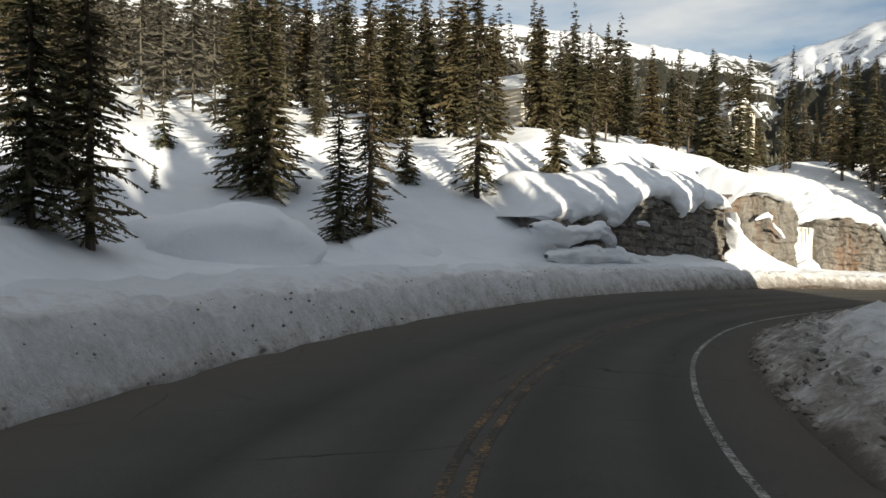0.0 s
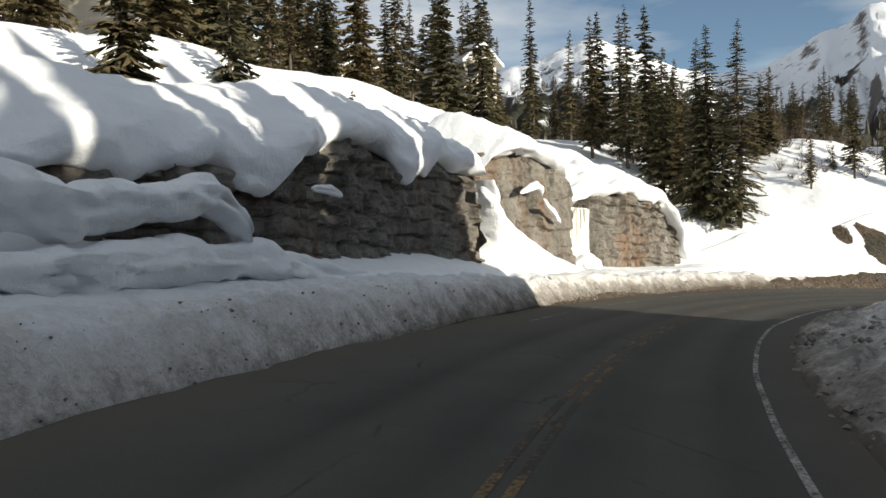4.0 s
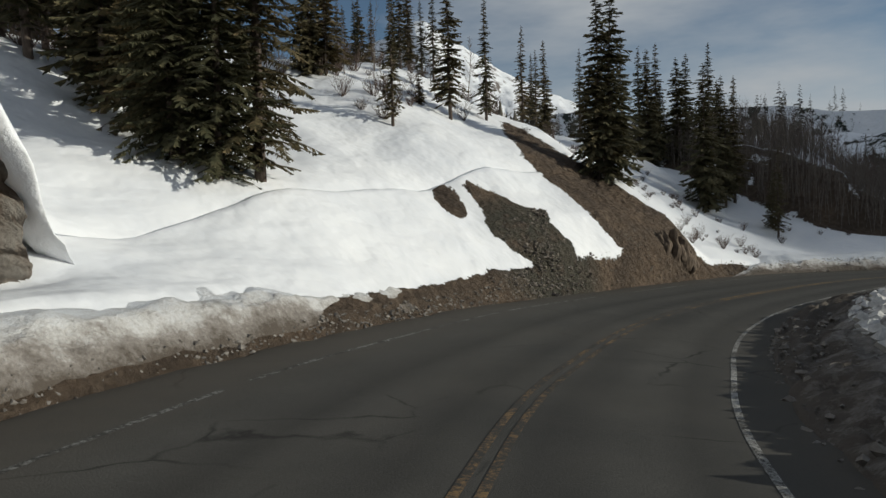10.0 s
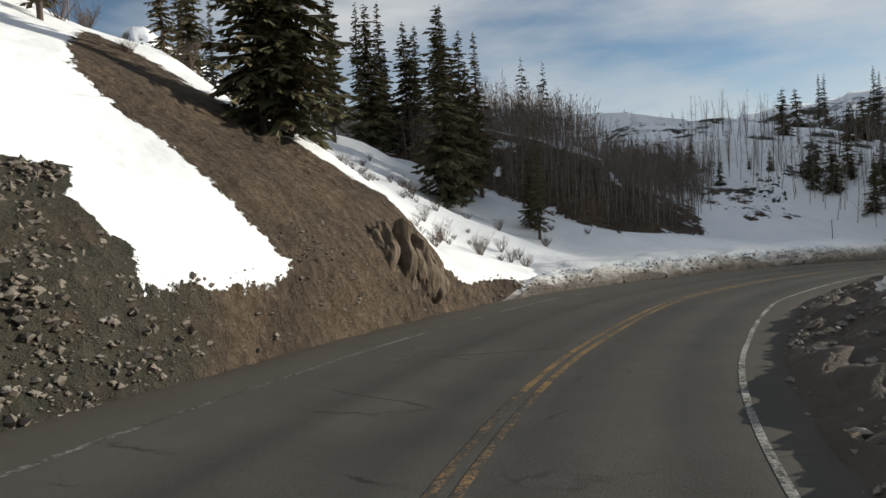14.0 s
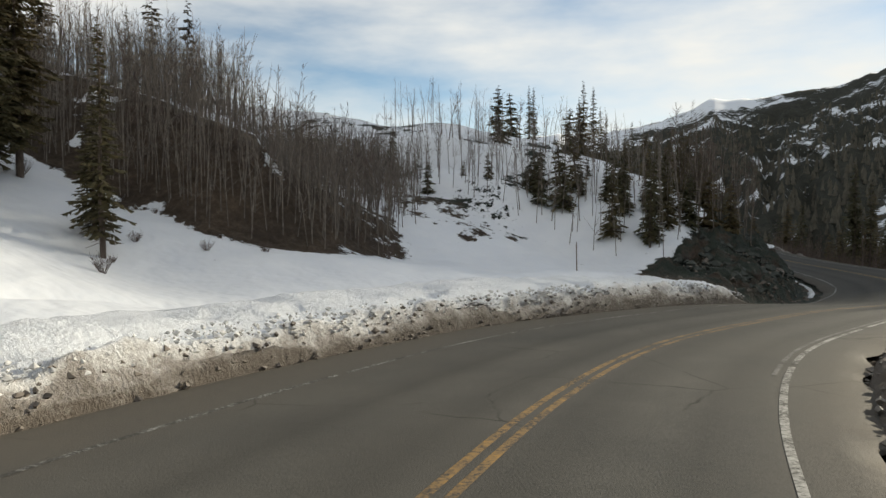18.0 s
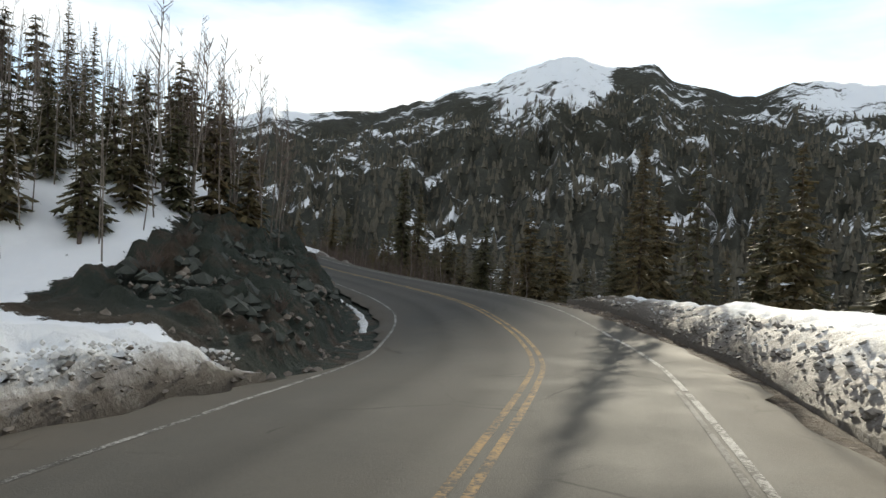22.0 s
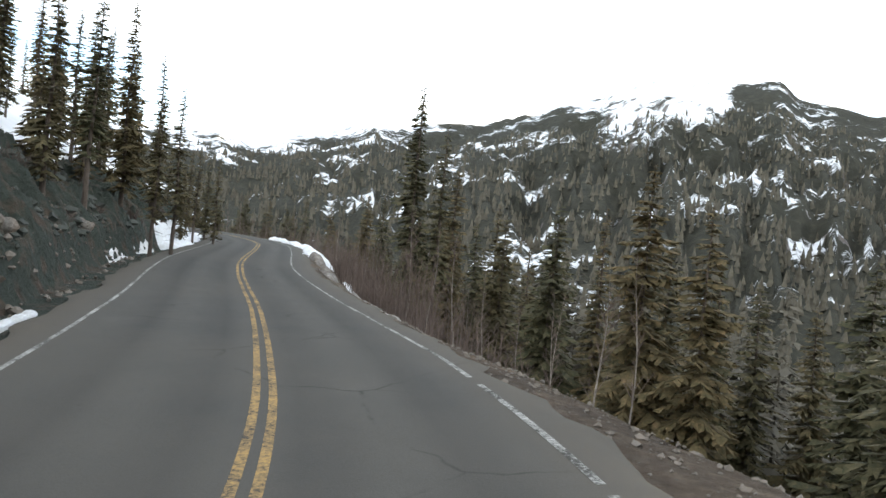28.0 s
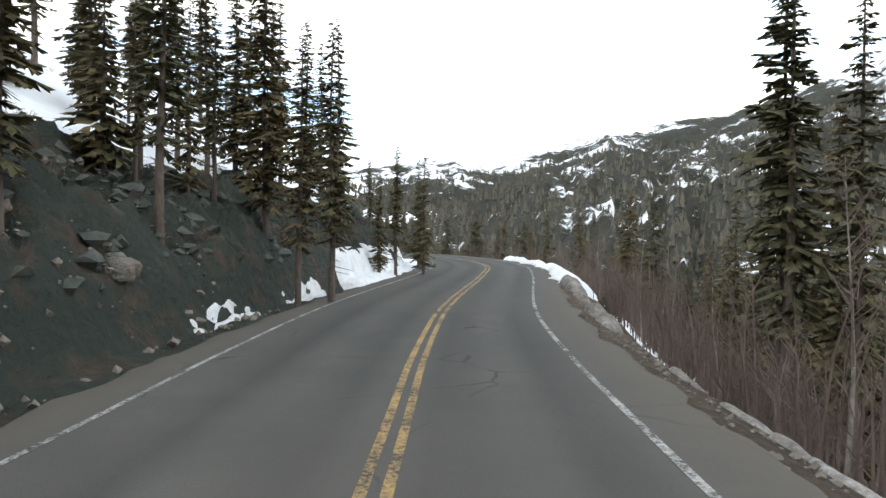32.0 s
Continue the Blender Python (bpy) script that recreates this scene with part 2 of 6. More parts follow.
def build_aspen(nt, b):
    v = coords(nt, (2, 2, 1))
    c = ramp_of(nt, noise_of(nt, v, 2.5, 6, 0.7), [(0.3, (0.075, 0.06, 0.048)), (0.5, (0.17, 0.14, 0.115)), (0.75, (0.34, 0.30, 0.255))])
    nt.links.new(c, b.inputs["Base Color"])
    b.inputs["Roughness"].default_value = 0.8


def build_twigs(nt, b):
    v = coords(nt)
    c = ramp_of(nt, noise_of(nt, v, 1.3, 4, 0.6), [(0.3, (0.065, 0.045, 0.036)), (0.7, (0.16, 0.115, 0.092))])
    nt.links.new(c, b.inputs["Base Color"])
    b.inputs["Roughness"].default_value = 0.85


def build_mountain(nt, b):
    """Snowfields above and dark conifer forest below, with rock ribs showing through."""
    v = coords(nt)
    geo = nt.nodes.new("ShaderNodeNewGeometry")
    sep = nt.nodes.new("ShaderNodeSeparateXYZ")
    nt.links.new(geo.outputs["Normal"], sep.inputs[0])
    wood = attr_of(nt, "wood")
    big = noise_of(nt, v, 0.0075, 8, 0.68)
    small = noise_of(nt, v, 0.06, 6, 0.7)
    n = math_of(nt, "ADD", math_of(nt, "MULTIPLY", big, 1.1), math_of(nt, "MULTIPLY", small, 0.25))
    f = ramp_of(nt, math_of(nt, "ADD", wood, math_of(nt, "MULTIPLY", math_of(nt, "SUBTRACT", n, 0.68), 1.6)), [(0.44, (0, 0, 0)), (0.53, (1, 1, 1))])
    rock = ramp_of(nt, math_of(nt, "SUBTRACT", math_of(nt, "ADD", noise_of(nt, v, 0.022, 8, 0.75), 0.58), sep.outputs[2]), [(0.30, (0, 0, 0)), (0.40, (1, 1, 1))])
    snow = mix_of(nt, rock, (0.84, 0.86, 0.89), (0.16, 0.14, 0.13))
    forest = ramp_of(nt, small, [(0.3, (0.022, 0.024, 0.018)), (0.6, (0.05, 0.048, 0.036)), (0.8, (0.10, 0.085, 0.065))])
    nt.links.new(mix_of(nt, f, snow, forest), b.inputs["Base Color"])
    b.inputs["Roughness"].default_value = 0.9
    b.inputs["Specular IOR Level"].default_value = 0.1
    bump_of(nt, b, math_of(nt, "ADD", small, noise_of(nt, v, 0.2, 4, 0.7)), 0.7, 2.5)


def build_ice(nt, b):
    v = coords(nt, (4, 4, 0.35))
    c = ramp_of(nt, noise_of(nt, v, 2.2, 5, 0.6), [(0.3, (0.60, 0.58, 0.50)), (0.6, (0.80, 0.79, 0.74)), (0.8, (0.88, 0.89, 0.88))])
    nt.links.new(c, b.inputs["Base Color"])
    b.inputs["Roughness"].default_value = 0.22
    b.inputs["Specular IOR Level"].default_value = 0.5
    bump_of(nt, b, noise_of(nt, v, 3, 5, 0.6), 0.5, 0.08)


def plain(col, rough=0.7, vary=0.25, scale=3.0):
    def build(nt, b):
        v = coords(nt)
        c = ramp_of(nt, noise_of(nt, v, scale, 6, 0.65), [(0.25, tuple(x * (1 - vary) for x in col)), (0.75, tuple(min(1, x * (1 + vary)) for x in col))])
        nt.links.new(c, b.inputs["Base Color"])
        b.inputs["Roughness"].default_value = rough
    return build


M_SNOW = material("snow", build_snow)
M_BANK = material("plowed_snow", build_bank_snow)
M_GROUND = material("snowy_ground", build_ground)
M_ASPHALT = material("asphalt", build_asphalt)
M_YELLOW = material("yellow_paint", build_paint((0.45, 0.285, 0.10), -0.02))
M_YELLOW_OLD = material("worn_yellow_paint", build_paint((0.34, 0.20, 0.07), 0.07))
M_YELLOW_MID = material("dull_yellow_paint", build_paint((0.34, 0.20, 0.062), 0.0))
M_OLD = material("faded_paint", build_paint((0.22, 0.215, 0.20)))
M_WHITE = material("white_paint", build_paint((0.50, 0.49, 0.455)))
M_FADED = material("thin_white_paint", build_paint((0.36, 0.355, 0.33), 0.04))
M_ROCK = material("cliff_rock", build_rock)
M_NEEDLE = material("needles", build_needles)
M_BARK = material("bark", build_bark)
M_ASPEN = material("aspen_bark", build_aspen)
M_TWIG = material("twigs", build_twigs)
M_MOUNTAIN = material("mountain", build_mountain)
# Massed conifers: haze and sunlight on the crowns are lightened into this colour.
M_HAZED_NEEDLE = material("hazed_conifers", plain((0.100, 0.088, 0.064), 0.9, 0.55, 0.12))
M_ICE = material("ice", build_ice)
M_CLOD = material("dirty_ice", plain((0.20, 0.182, 0.16), 0.85, 0.6, 5.0))
M_STONE = material("stone", plain((0.17, 0.145, 0.12), 0.9, 0.5, 4.0))
M_EARTH_ROCK = material("earthy_rock", plain((0.115, 0.085, 0.06), 0.95, 0.6, 2.5))
M_WALL = material("house_wall", plain((0.55, 0.50, 0.42), 0.8, 0.12, 2.0))
M_ROOF = material("snowy_roof", plain((0.74, 0.75, 0.75), 0.7, 0.08, 1.5))
M_DARK = material("dark_window", plain((0.03, 0.03, 0.035), 0.3, 0.2))
M_TIMBER = material("timber", plain((0.13, 0.085, 0.055), 0.8, 0.3))


# ---- plan of the road ----
CENTRE = [
    (0.2, -42, 0.4), (0.0, -20, -0.95), (-0.1, 0, -2.25), (0.05, 6.96, -2.71), (1.79, 14.18, -3.17), (4.38, 21.13, -3.66), (7.83, 27.6, -4.06), (11.96, 33.4, -4.44),
    (18.6, 41.2, -5.05), (25.76, 47.96, -5.6), (31.16, 51.87, -5.97), (36.79, 55.26, -6.36), (42.67, 57.98, -6.77), (48.54, 60.13, -7.22), (60.29, 62.77, -8.12), (72.2, 63.1, -8.85), (84.27, 60.93, -9.35),
    (90.2, 58.49, -9.55), (95.68, 55.23, -9.74), (100.52, 51.23, -9.9), (104.46, 46.45, -10.06), (107.99, 41.79, -10.25), (111.24, 37.17, -10.55), (116.54, 30.67, -11.05), (125.04, 23.48, -11.37), (132.2, 19.29, -11.37), (142.34, 15.65, -11.38),
    (152.3, 12.75, -11.36), (160.4, 10.5, -11.25), (170, 7.4, -11.1), (188, 0.4, -10.8), (200, -3.6, -10.6), (214, -5.5, -10.4), (228, -3, -10.1), (244, 6, -9.8), (262, 16, -9.5),
]


def spline(points, step):
    p = np.array(points, float)
    out = []
    for i in range(1, len(p) - 2):
        a, b, c, d = p[i - 1], p[i], p[i + 1], p[i + 2]
        n = max(2, int(np.linalg.norm(c - b) / step))
        u = np.arange(n)[:, None] / n
        m0, m1 = (c - a) / 2, (d - b) / 2
        out.append((2 * u**3 - 3 * u**2 + 1) * b + (u**3 - 2 * u**2 + u) * m0 + (-2 * u**3 + 3 * u**2) * c + (u**3 - u**2) * m1)
    return np.concatenate(out)


dense = spline(CENTRE, 0.1)
arc = np.r_[0, np.cumsum(np.linalg.norm(np.diff(dense[:, :2], axis=0), axis=1))]
START = arc[np.argmin(np.abs(dense[:, 1] - 6.96) + np.abs(dense[:, 0]))]
STEP = 0.5
SS = np.arange(0, arc[-1], STEP)
LINE = np.stack([np.interp(SS, arc, dense[:, k]) for k in range(3)], 1)
soft = np.ones(9) / 9
for k in range(3):
    LINE[:, k] = np.convolve(np.pad(LINE[:, k], 4, mode="reflect", reflect_type="odd"), soft, "valid")
SS = SS - START
TAN = np.gradient(LINE[:, :2], axis=0)
TAN /= np.linalg.norm(TAN, axis=1)[:, None]
LEFT = np.stack([-TAN[:, 1], TAN[:, 0]], 1)
CURVE = np.gradient(np.unwrap(np.arctan2(TAN[:, 1], TAN[:, 0])), STEP)
# cross slope of the carriageway, rise towards the left, by station
BANK_S = [-50, 0, 8, 22, 36, 49, 62, 75, 86, 98, 111, 124, 136, 147, 158, 169, 180, 190, 210, 290]
BANK_V = [0.0, 0.0, 0.01, 0.028, 0.05, 0.035, 0.033, 0.045, 0.05, 0.012, 0.0, -0.04, -0.05, -0.058, -0.09, -0.095, -0.045, -0.012, 0.0, 0.0]
BANK = np.interp(SS, BANK_S, BANK_V)


def road_at(s, d, h=0.0):
    """World points at station s, distance d to the left of the centre line and height h over the carriageway's plane."""
    s, d, h = np.broadcast_arrays(np.asarray(s, float), np.asarray(d, float), np.asarray(h, float))
    f = [np.interp(s, SS, c) for c in (LINE[:, 0], LINE[:, 1], LINE[:, 2], LEFT[:, 0], LEFT[:, 1], BANK)]
    tilt = np.clip(d, -5.5, 5.5) * f[5]
    return np.stack([f[0] + d * f[3], f[1] + d * f[4], f[2] + tilt + h], -1)


def station(x, y):
    """Station and signed distance (left positive) of points, and the road's height there, softened far off."""
    x, y = np.ravel(x), np.ravel(y)
    s, d, z = np.empty(len(x)), np.empty(len(x)), np.empty(len(x))
    for i in range(0, len(x), 20000):
        dx = x[i : i + 20000, None] - LINE[None, :, 0]
        dy = y[i : i + 20000, None] - LINE[None, :, 1]
        r = np.hypot(dx, dy)
        k = r.argmin(1)
        row = np.arange(len(k))
        side = dx[row, k] * LEFT[k, 0] + dy[row, k] * LEFT[k, 1]
        along = dx[row, k] * TAN[k, 0] + dy[row, k] * TAN[k, 1]
        best = r[row, k]
        spread = np.clip(1 - CURVE[k] * np.where(side >= 0, best, -best), 0.3, 20)
        s[i : i + 20000] = SS[k] + np.clip(along / spread, -STEP / 2, STEP / 2)
        d[i : i + 20000] = np.where(side >= 0, best, -best)
        w = np.exp(-(r - best[:, None]) / (1.0 + 0.25 * best[:, None]))
        z[i : i + 20000] = (w * (LINE[None, :, 2] + np.clip(d[i : i + 20000, None], -5.5, 5.5) * BANK[None, :])).sum(1) / w.sum(1)
    return s, d, z


# height of the ground over the road at distances to the left, by station
LEFT_D = [0, 6.7, 7.3, 9, 10.8, 12.5, 15, 20, 28, 40, 70, 130, 260]
LEFT_H = {
    -60: [0, -0.3, 0.4, 1.3, 2, 3.2, 5.5, 8.5, 11, 14, 19, 30, 55],
    4: [0, -0.3, 0.4, 1.3, 1.9, 3, 5, 7.5, 10, 13, 18, 30, 55],
    12: [0, -0.3, 0.4, 1.3, 1.7, 2.2, 2.8, 3.8, 5.5, 9, 16, 30, 55],
    20: [0, -0.3, 0.4, 1.3, 1.5, 1.7, 2, 2.8, 5, 9, 16, 30, 55],
    27: [0, -0.3, 0.4, 1.4, 1.8, 2.6, 3.8, 5.6, 7.7, 10.5, 17, 30, 55],
    34: [0, -0.3, 0.4, 1.5, 2.4, 4.0, 5.6, 7.8, 9.8, 12.5, 18, 32, 58],
    41: [0, -0.3, 0.5, 1.6, 2.2, 2.6, 7.0, 10.3, 11.8, 14, 20, 34, 62],
    49: [0, -0.3, 0.5, 1.6, 2.1, 2.8, 8.0, 11.4, 13, 15.5, 22, 36, 66],
    56: [0, -0.3, 0.5, 1.5, 2, 3.0, 9.0, 13.2, 14.4, 16.8, 24, 38, 68],
    61: [0, -0.3, 0.5, 1.5, 1.9, 3.0, 8.6, 12.8, 14.6, 17, 24, 38, 68],
    66: [0, -0.3, 0.4, 1.3, 1.5, 1.9, 8, 11, 13.5, 16, 20, 26, 34],
    73: [0, -0.3, 0.4, 1.3, 1.5, 2.4, 7.4, 10.6, 12.4, 14.5, 16, 16, 12],
    77: [0, -0.3, 0.4, 1.3, 1.9, 2.6, 3.7, 5.6, 9, 12.5, 13.5, 11, 4],
    86: [0, -0.3, 0.5, 1.7, 2.8, 4, 5.3, 6.5, 10.5, 14.9, 14, 9, 0],
    92: [0, -0.3, 0.8, 2.2, 3.4, 4.6, 6.2, 8.8, 13.0, 15.8, 14, 9, 0],
    98: [0, -0.3, 1.9, 3.9, 5.2, 6.6, 8.3, 11, 14.8, 16.2, 14, 9, 0],
    104: [0, -0.3, 2.2, 4.3, 5.7, 7, 8.8, 11.3, 14.8, 16.0, 13.5, 9, 0],
    109: [0, -0.3, 2.2, 4.3, 5.7, 6.9, 8.5, 11, 13.6, 14.6, 14, 11, 6],
    112: [0, -0.3, 1.1, 2.2, 3.1, 4.1, 5.9, 9.2, 12, 13.6, 15, 12, 8],
    119: [0, -0.3, 0.2, 0.8, 1.1, 1.5, 2.6, 5.2, 8.8, 12.0, 15, 12, 6],
    128: [0, -0.3, 0.2, 0.6, 0.7, 0.8, 1.2, 2.2, 5.0, 9.2, 13.5, 12, 6],
    135: [0, -0.3, 0.2, 0.7, 0.8, 0.9, 1.1, 1.6, 3.8, 7.4, 10.5, 10, 6],
    142: [0, -0.3, 0.2, 0.7, 0.8, 0.9, 1.1, 1.8, 4.2, 7.0, 8.5, 8, 5],
    149: [0, -0.3, 0.2, 0.7, 0.8, 1.0, 1.3, 2.2, 5.0, 7.2, 7.2, 6, 4],
    155: [0, -0.3, 0.6, 1.4, 1.8, 1.9, 1.9, 2.8, 5.4, 7.4, 7.5, 6, 3],
    164: [0, -0.3, 1.0, 2.2, 3.0, 3.6, 4.4, 5.8, 7.6, 8.8, 9.0, 8, 5],
    180: [0, -0.3, 1.2, 2.8, 4.2, 5.3, 7.0, 9.4, 11.2, 12.2, 12.5, 12, 10],
    200: [0, -0.3, 1.5, 3, 4.3, 5.4, 7.2, 10.2, 13, 15.5, 17, 18, 18],
    280: [0, -0.3, 1, 2.4, 3.6, 5, 7, 10.5, 14.5, 18, 24, 28, 30],
}
RIGHT_D = [0, 4.0, 5.0, 6.5, 9, 13, 18, 25, 40, 80, 150, 300]
RIGHT_H = {
    -60: [0, -0.2, -0.2, -0.1, 0.5, 0.4, 0.1, -1.0, -3, -9, -18, -32],
    106: [0, -0.2, -0.2, -0.1, 0.5, 0.4, -0.3, -2.0, -6, -13, -22, -36],
    130: [0, -0.2, -0.2, -0.1, 0.4, 0.3, -0.6, -3.0, -8, -18, -28, -42],
    141: [0, -0.2, -0.2, -0.2, 0.1, 0.2, -1.5, -5.0, -11, -22, -32, -46],
    158: [0, -0.2, -0.2, -0.25, -0.2, -1.0, -4.0, -7.5, -13, -24, -35, -50],
    172: [0, -0.2, -0.2, -0.3, -1.0, -3.2, -6.5, -10.5, -16, -27, -37, -52],
    184: [0, -0.2, -0.25, -0.6, -1.8, -4.2, -7.5, -11.5, -18, -29, -39, -53],
    195: [0, -0.2, -0.3, -1.1, -3.0, -6.0, -9.5, -13, -19, -30, -40, -54],
    280: [0, -0.1, -0.25, -1.1, -3.0, -6.0, -9.5, -13, -19, -30, -40, -54],
}


def table(nodes, rows, s, d):
    keys = sorted(rows)
    per = np.array([np.interp(d, nodes, rows[k]) for k in keys])
    pos = np.clip(np.interp(s, keys, np.arange(len(keys))), 0, len(keys) - 1.001)
    i = pos.astype(int)
    u = pos - i
    u = u * u * (3 - 2 * u)
    n = np.arange(len(s))
    return per[i, n] * (1 - u) + per[i + 1, n] * u


def wave(x, y, seed, size):
    """Smooth value noise between -1 and 1."""
    rng = np.random.RandomState(seed)
    g = rng.rand(64, 64) * 2 - 1
    u, v = x / size, y / size
    i, j = np.floor(u).astype(int), np.floor(v).astype(int)
    fu, fv = u - i, v - j
    fu, fv = fu * fu * (3 - 2 * fu), fv * fv * (3 - 2 * fv)
    a, b = g[i % 64, j % 64], g[(i + 1) % 64, j % 64]
    c, e = g[i % 64, (j + 1) % 64], g[(i + 1) % 64, (j + 1) % 64]
    return (a * (1 - fu) + b * fu) * (1 - fv) + (c * (1 - fu) + e * fu) * fv


LEDGE = np.array([(129.0, 90.0), (124.5, 81.0), (119.5, 73.0), (115.8, 66.5), (116.5, 60.5), (121.0, 57.0), (128.0, 55.2), (136.0, 54.0)])
LEDGE_TALL = [1.5, 4.4, 5.0, 4.8, 4.0, 3.0, 1.6, 0.2]


def ledge(x, y):
    """Distance behind the foot of the dark bank beyond the meadow (negative before it), and the bank's height there."""
    far, tall = np.full(len(x), 1e9), np.zeros(len(x))
    for k in range(len(LEDGE) - 1):
        a, b = LEDGE[k], LEDGE[k + 1]
        way = b - a
        long = np.hypot(*way)
        u = np.clip(((x - a[0]) * way[0] + (y - a[1]) * way[1]) / long**2, 0, 1)
        r = np.hypot(x - a[0] - u * way[0], y - a[1] - u * way[1])
        side = np.sign(way[0] * (y - a[1]) - way[1] * (x - a[0]))
        near = r < np.abs(far) - 1e-6
        far = np.where(near, r * np.where(side == 0, 1, side), far)
        tall = np.where(near, LEDGE_TALL[k] * (1 - u) + LEDGE_TALL[k + 1] * u, tall)
    return far, tall


def height(x, y):
    """Height of the ground at points of the plan."""
    shape = np.shape(x)
    x, y = np.ravel(np.asarray(x, float)), np.ravel(np.asarray(y, float))
    s, d, z = station(x, y)
    h = np.where(d >= 0, table(LEFT_D, LEFT_H, s, np.clip(d, 0, 260)), table(RIGHT_D, RIGHT_H, s, np.clip(-d, 0, 300)))
    far = np.clip((np.abs(d) - 6.5) / 10, 0, 1)
    h += far * (0.35 * wave(x, y, 3, 3.7) + 0.8 * wave(x, y, 4, 9.0) + 1.4 * wave(x, y, 5, 23.0) * np.clip((np.abs(d) - 14) / 20, 0, 1))
    # a steep dark bank behind the meadow
    back, tall = ledge(x, y)
    lift = np.clip(back / 6.5, 0, 1)
    h += tall * lift * lift * (3 - 2 * lift) * np.clip((42 - back) / 26, 0, 1)
    return (z + h).reshape(shape)


# ---- building helpers ----
def mesh_of(name, verts, faces, mat, smooth=True, attrs=None):
    me = bpy.data.meshes.new(name)
    me.from_pydata([tuple(v) for v in np.asarray(verts, float).tolist()], [], faces if isinstance(faces, list) else faces.tolist())
    me.materials.append(mat)
    if smooth:
        me.polygons.foreach_set("use_smooth", [True] * len(me.polygons))
    for key, vals in (attrs or {}).items():
        a = me.attributes.new(key, "FLOAT", "POINT")
        a.data.foreach_set("value", np.asarray(vals, np.float32))
    me.update()
    return me


def grid_faces(n, m, close=False):
    i, j = np.meshgrid(np.arange(n - 1), np.arange(m - 1), indexing="ij")
    a = (i * m + j).ravel()
    return np.stack([a, a + m, a + m + 1, a + 1], 1)


def part(name, me, parent, label=""):
    ob = new(name, me)
    ob.parent = parent
    if label:
        tagged(ob, label)
    return ob


def thing(name, place, label, category, group="", kind="", turn=0.0, size=1.0):
    ob = new(name)
    ob.empty_display_size = 0.2
    ob.matrix_basis = Matrix.LocRotScale(place, Euler((0, 0, turn)), (size,) * 3)
    return tagged(ob, label, category, group, kind)


class Soup:
    """Collects many small shapes into one mesh."""

    def __init__(self):
        self.v, self.f, self.n = [], [], 0

    def add(self, verts, faces):
        verts = np.asarray(verts, float)
        self.v.append(verts)
        self.f.extend([[k + self.n for k in f] for f in faces])
        self.n += len(verts)

    def mesh(self, name, mat, smooth=False):
        return mesh_of(name, np.concatenate(self.v), self.f, mat, smooth)


def rod(soup, a, b, ra, rb, sides=5):
    a, b = Vector(a), Vector(b)
    q = (b - a).to_track_quat("Z", "Y")
    ring = [(math.cos(2 * math.pi * k / sides), math.sin(2 * math.pi * k / sides)) for k in range(sides)]
    vs = [a + q @ Vector((ra * x, ra * y, 0)) for x, y in ring] + [b + q @ Vector((rb * x, rb * y, 0)) for x, y in ring]
    soup.add([tuple(v) for v in vs], [[k, (k + 1) % sides, sides + (k + 1) % sides, sides + k] for k in range(sides)])


def tube(soup, points, radii, sides=6):
    """One smooth limb along a path."""
    pts = [Vector(p) for p in points]
    vs, fs = [], []
    for k, p in enumerate(pts):
        way = pts[min(k + 1, len(pts) - 1)] - pts[max(k - 1, 0)]
        q = way.to_track_quat("Z", "Y")
        vs += [tuple(p + q @ Vector((radii[k] * math.cos(2 * math.pi * j / sides), radii[k] * math.sin(2 * math.pi * j / sides), 0))) for j in range(sides)]
        if k:
            o = (k - 1) * sides
            fs += [[o + j, o + (j + 1) % sides, o + sides + (j + 1) % sides, o + sides + j] for j in range(sides)]
    soup.add(vs, fs)


# ---- ground ----
def smoothstep(a, b, x):
    u = np.clip((x - a) / (b - a), 0, 1)
    return u * u * (3 - 2 * u)


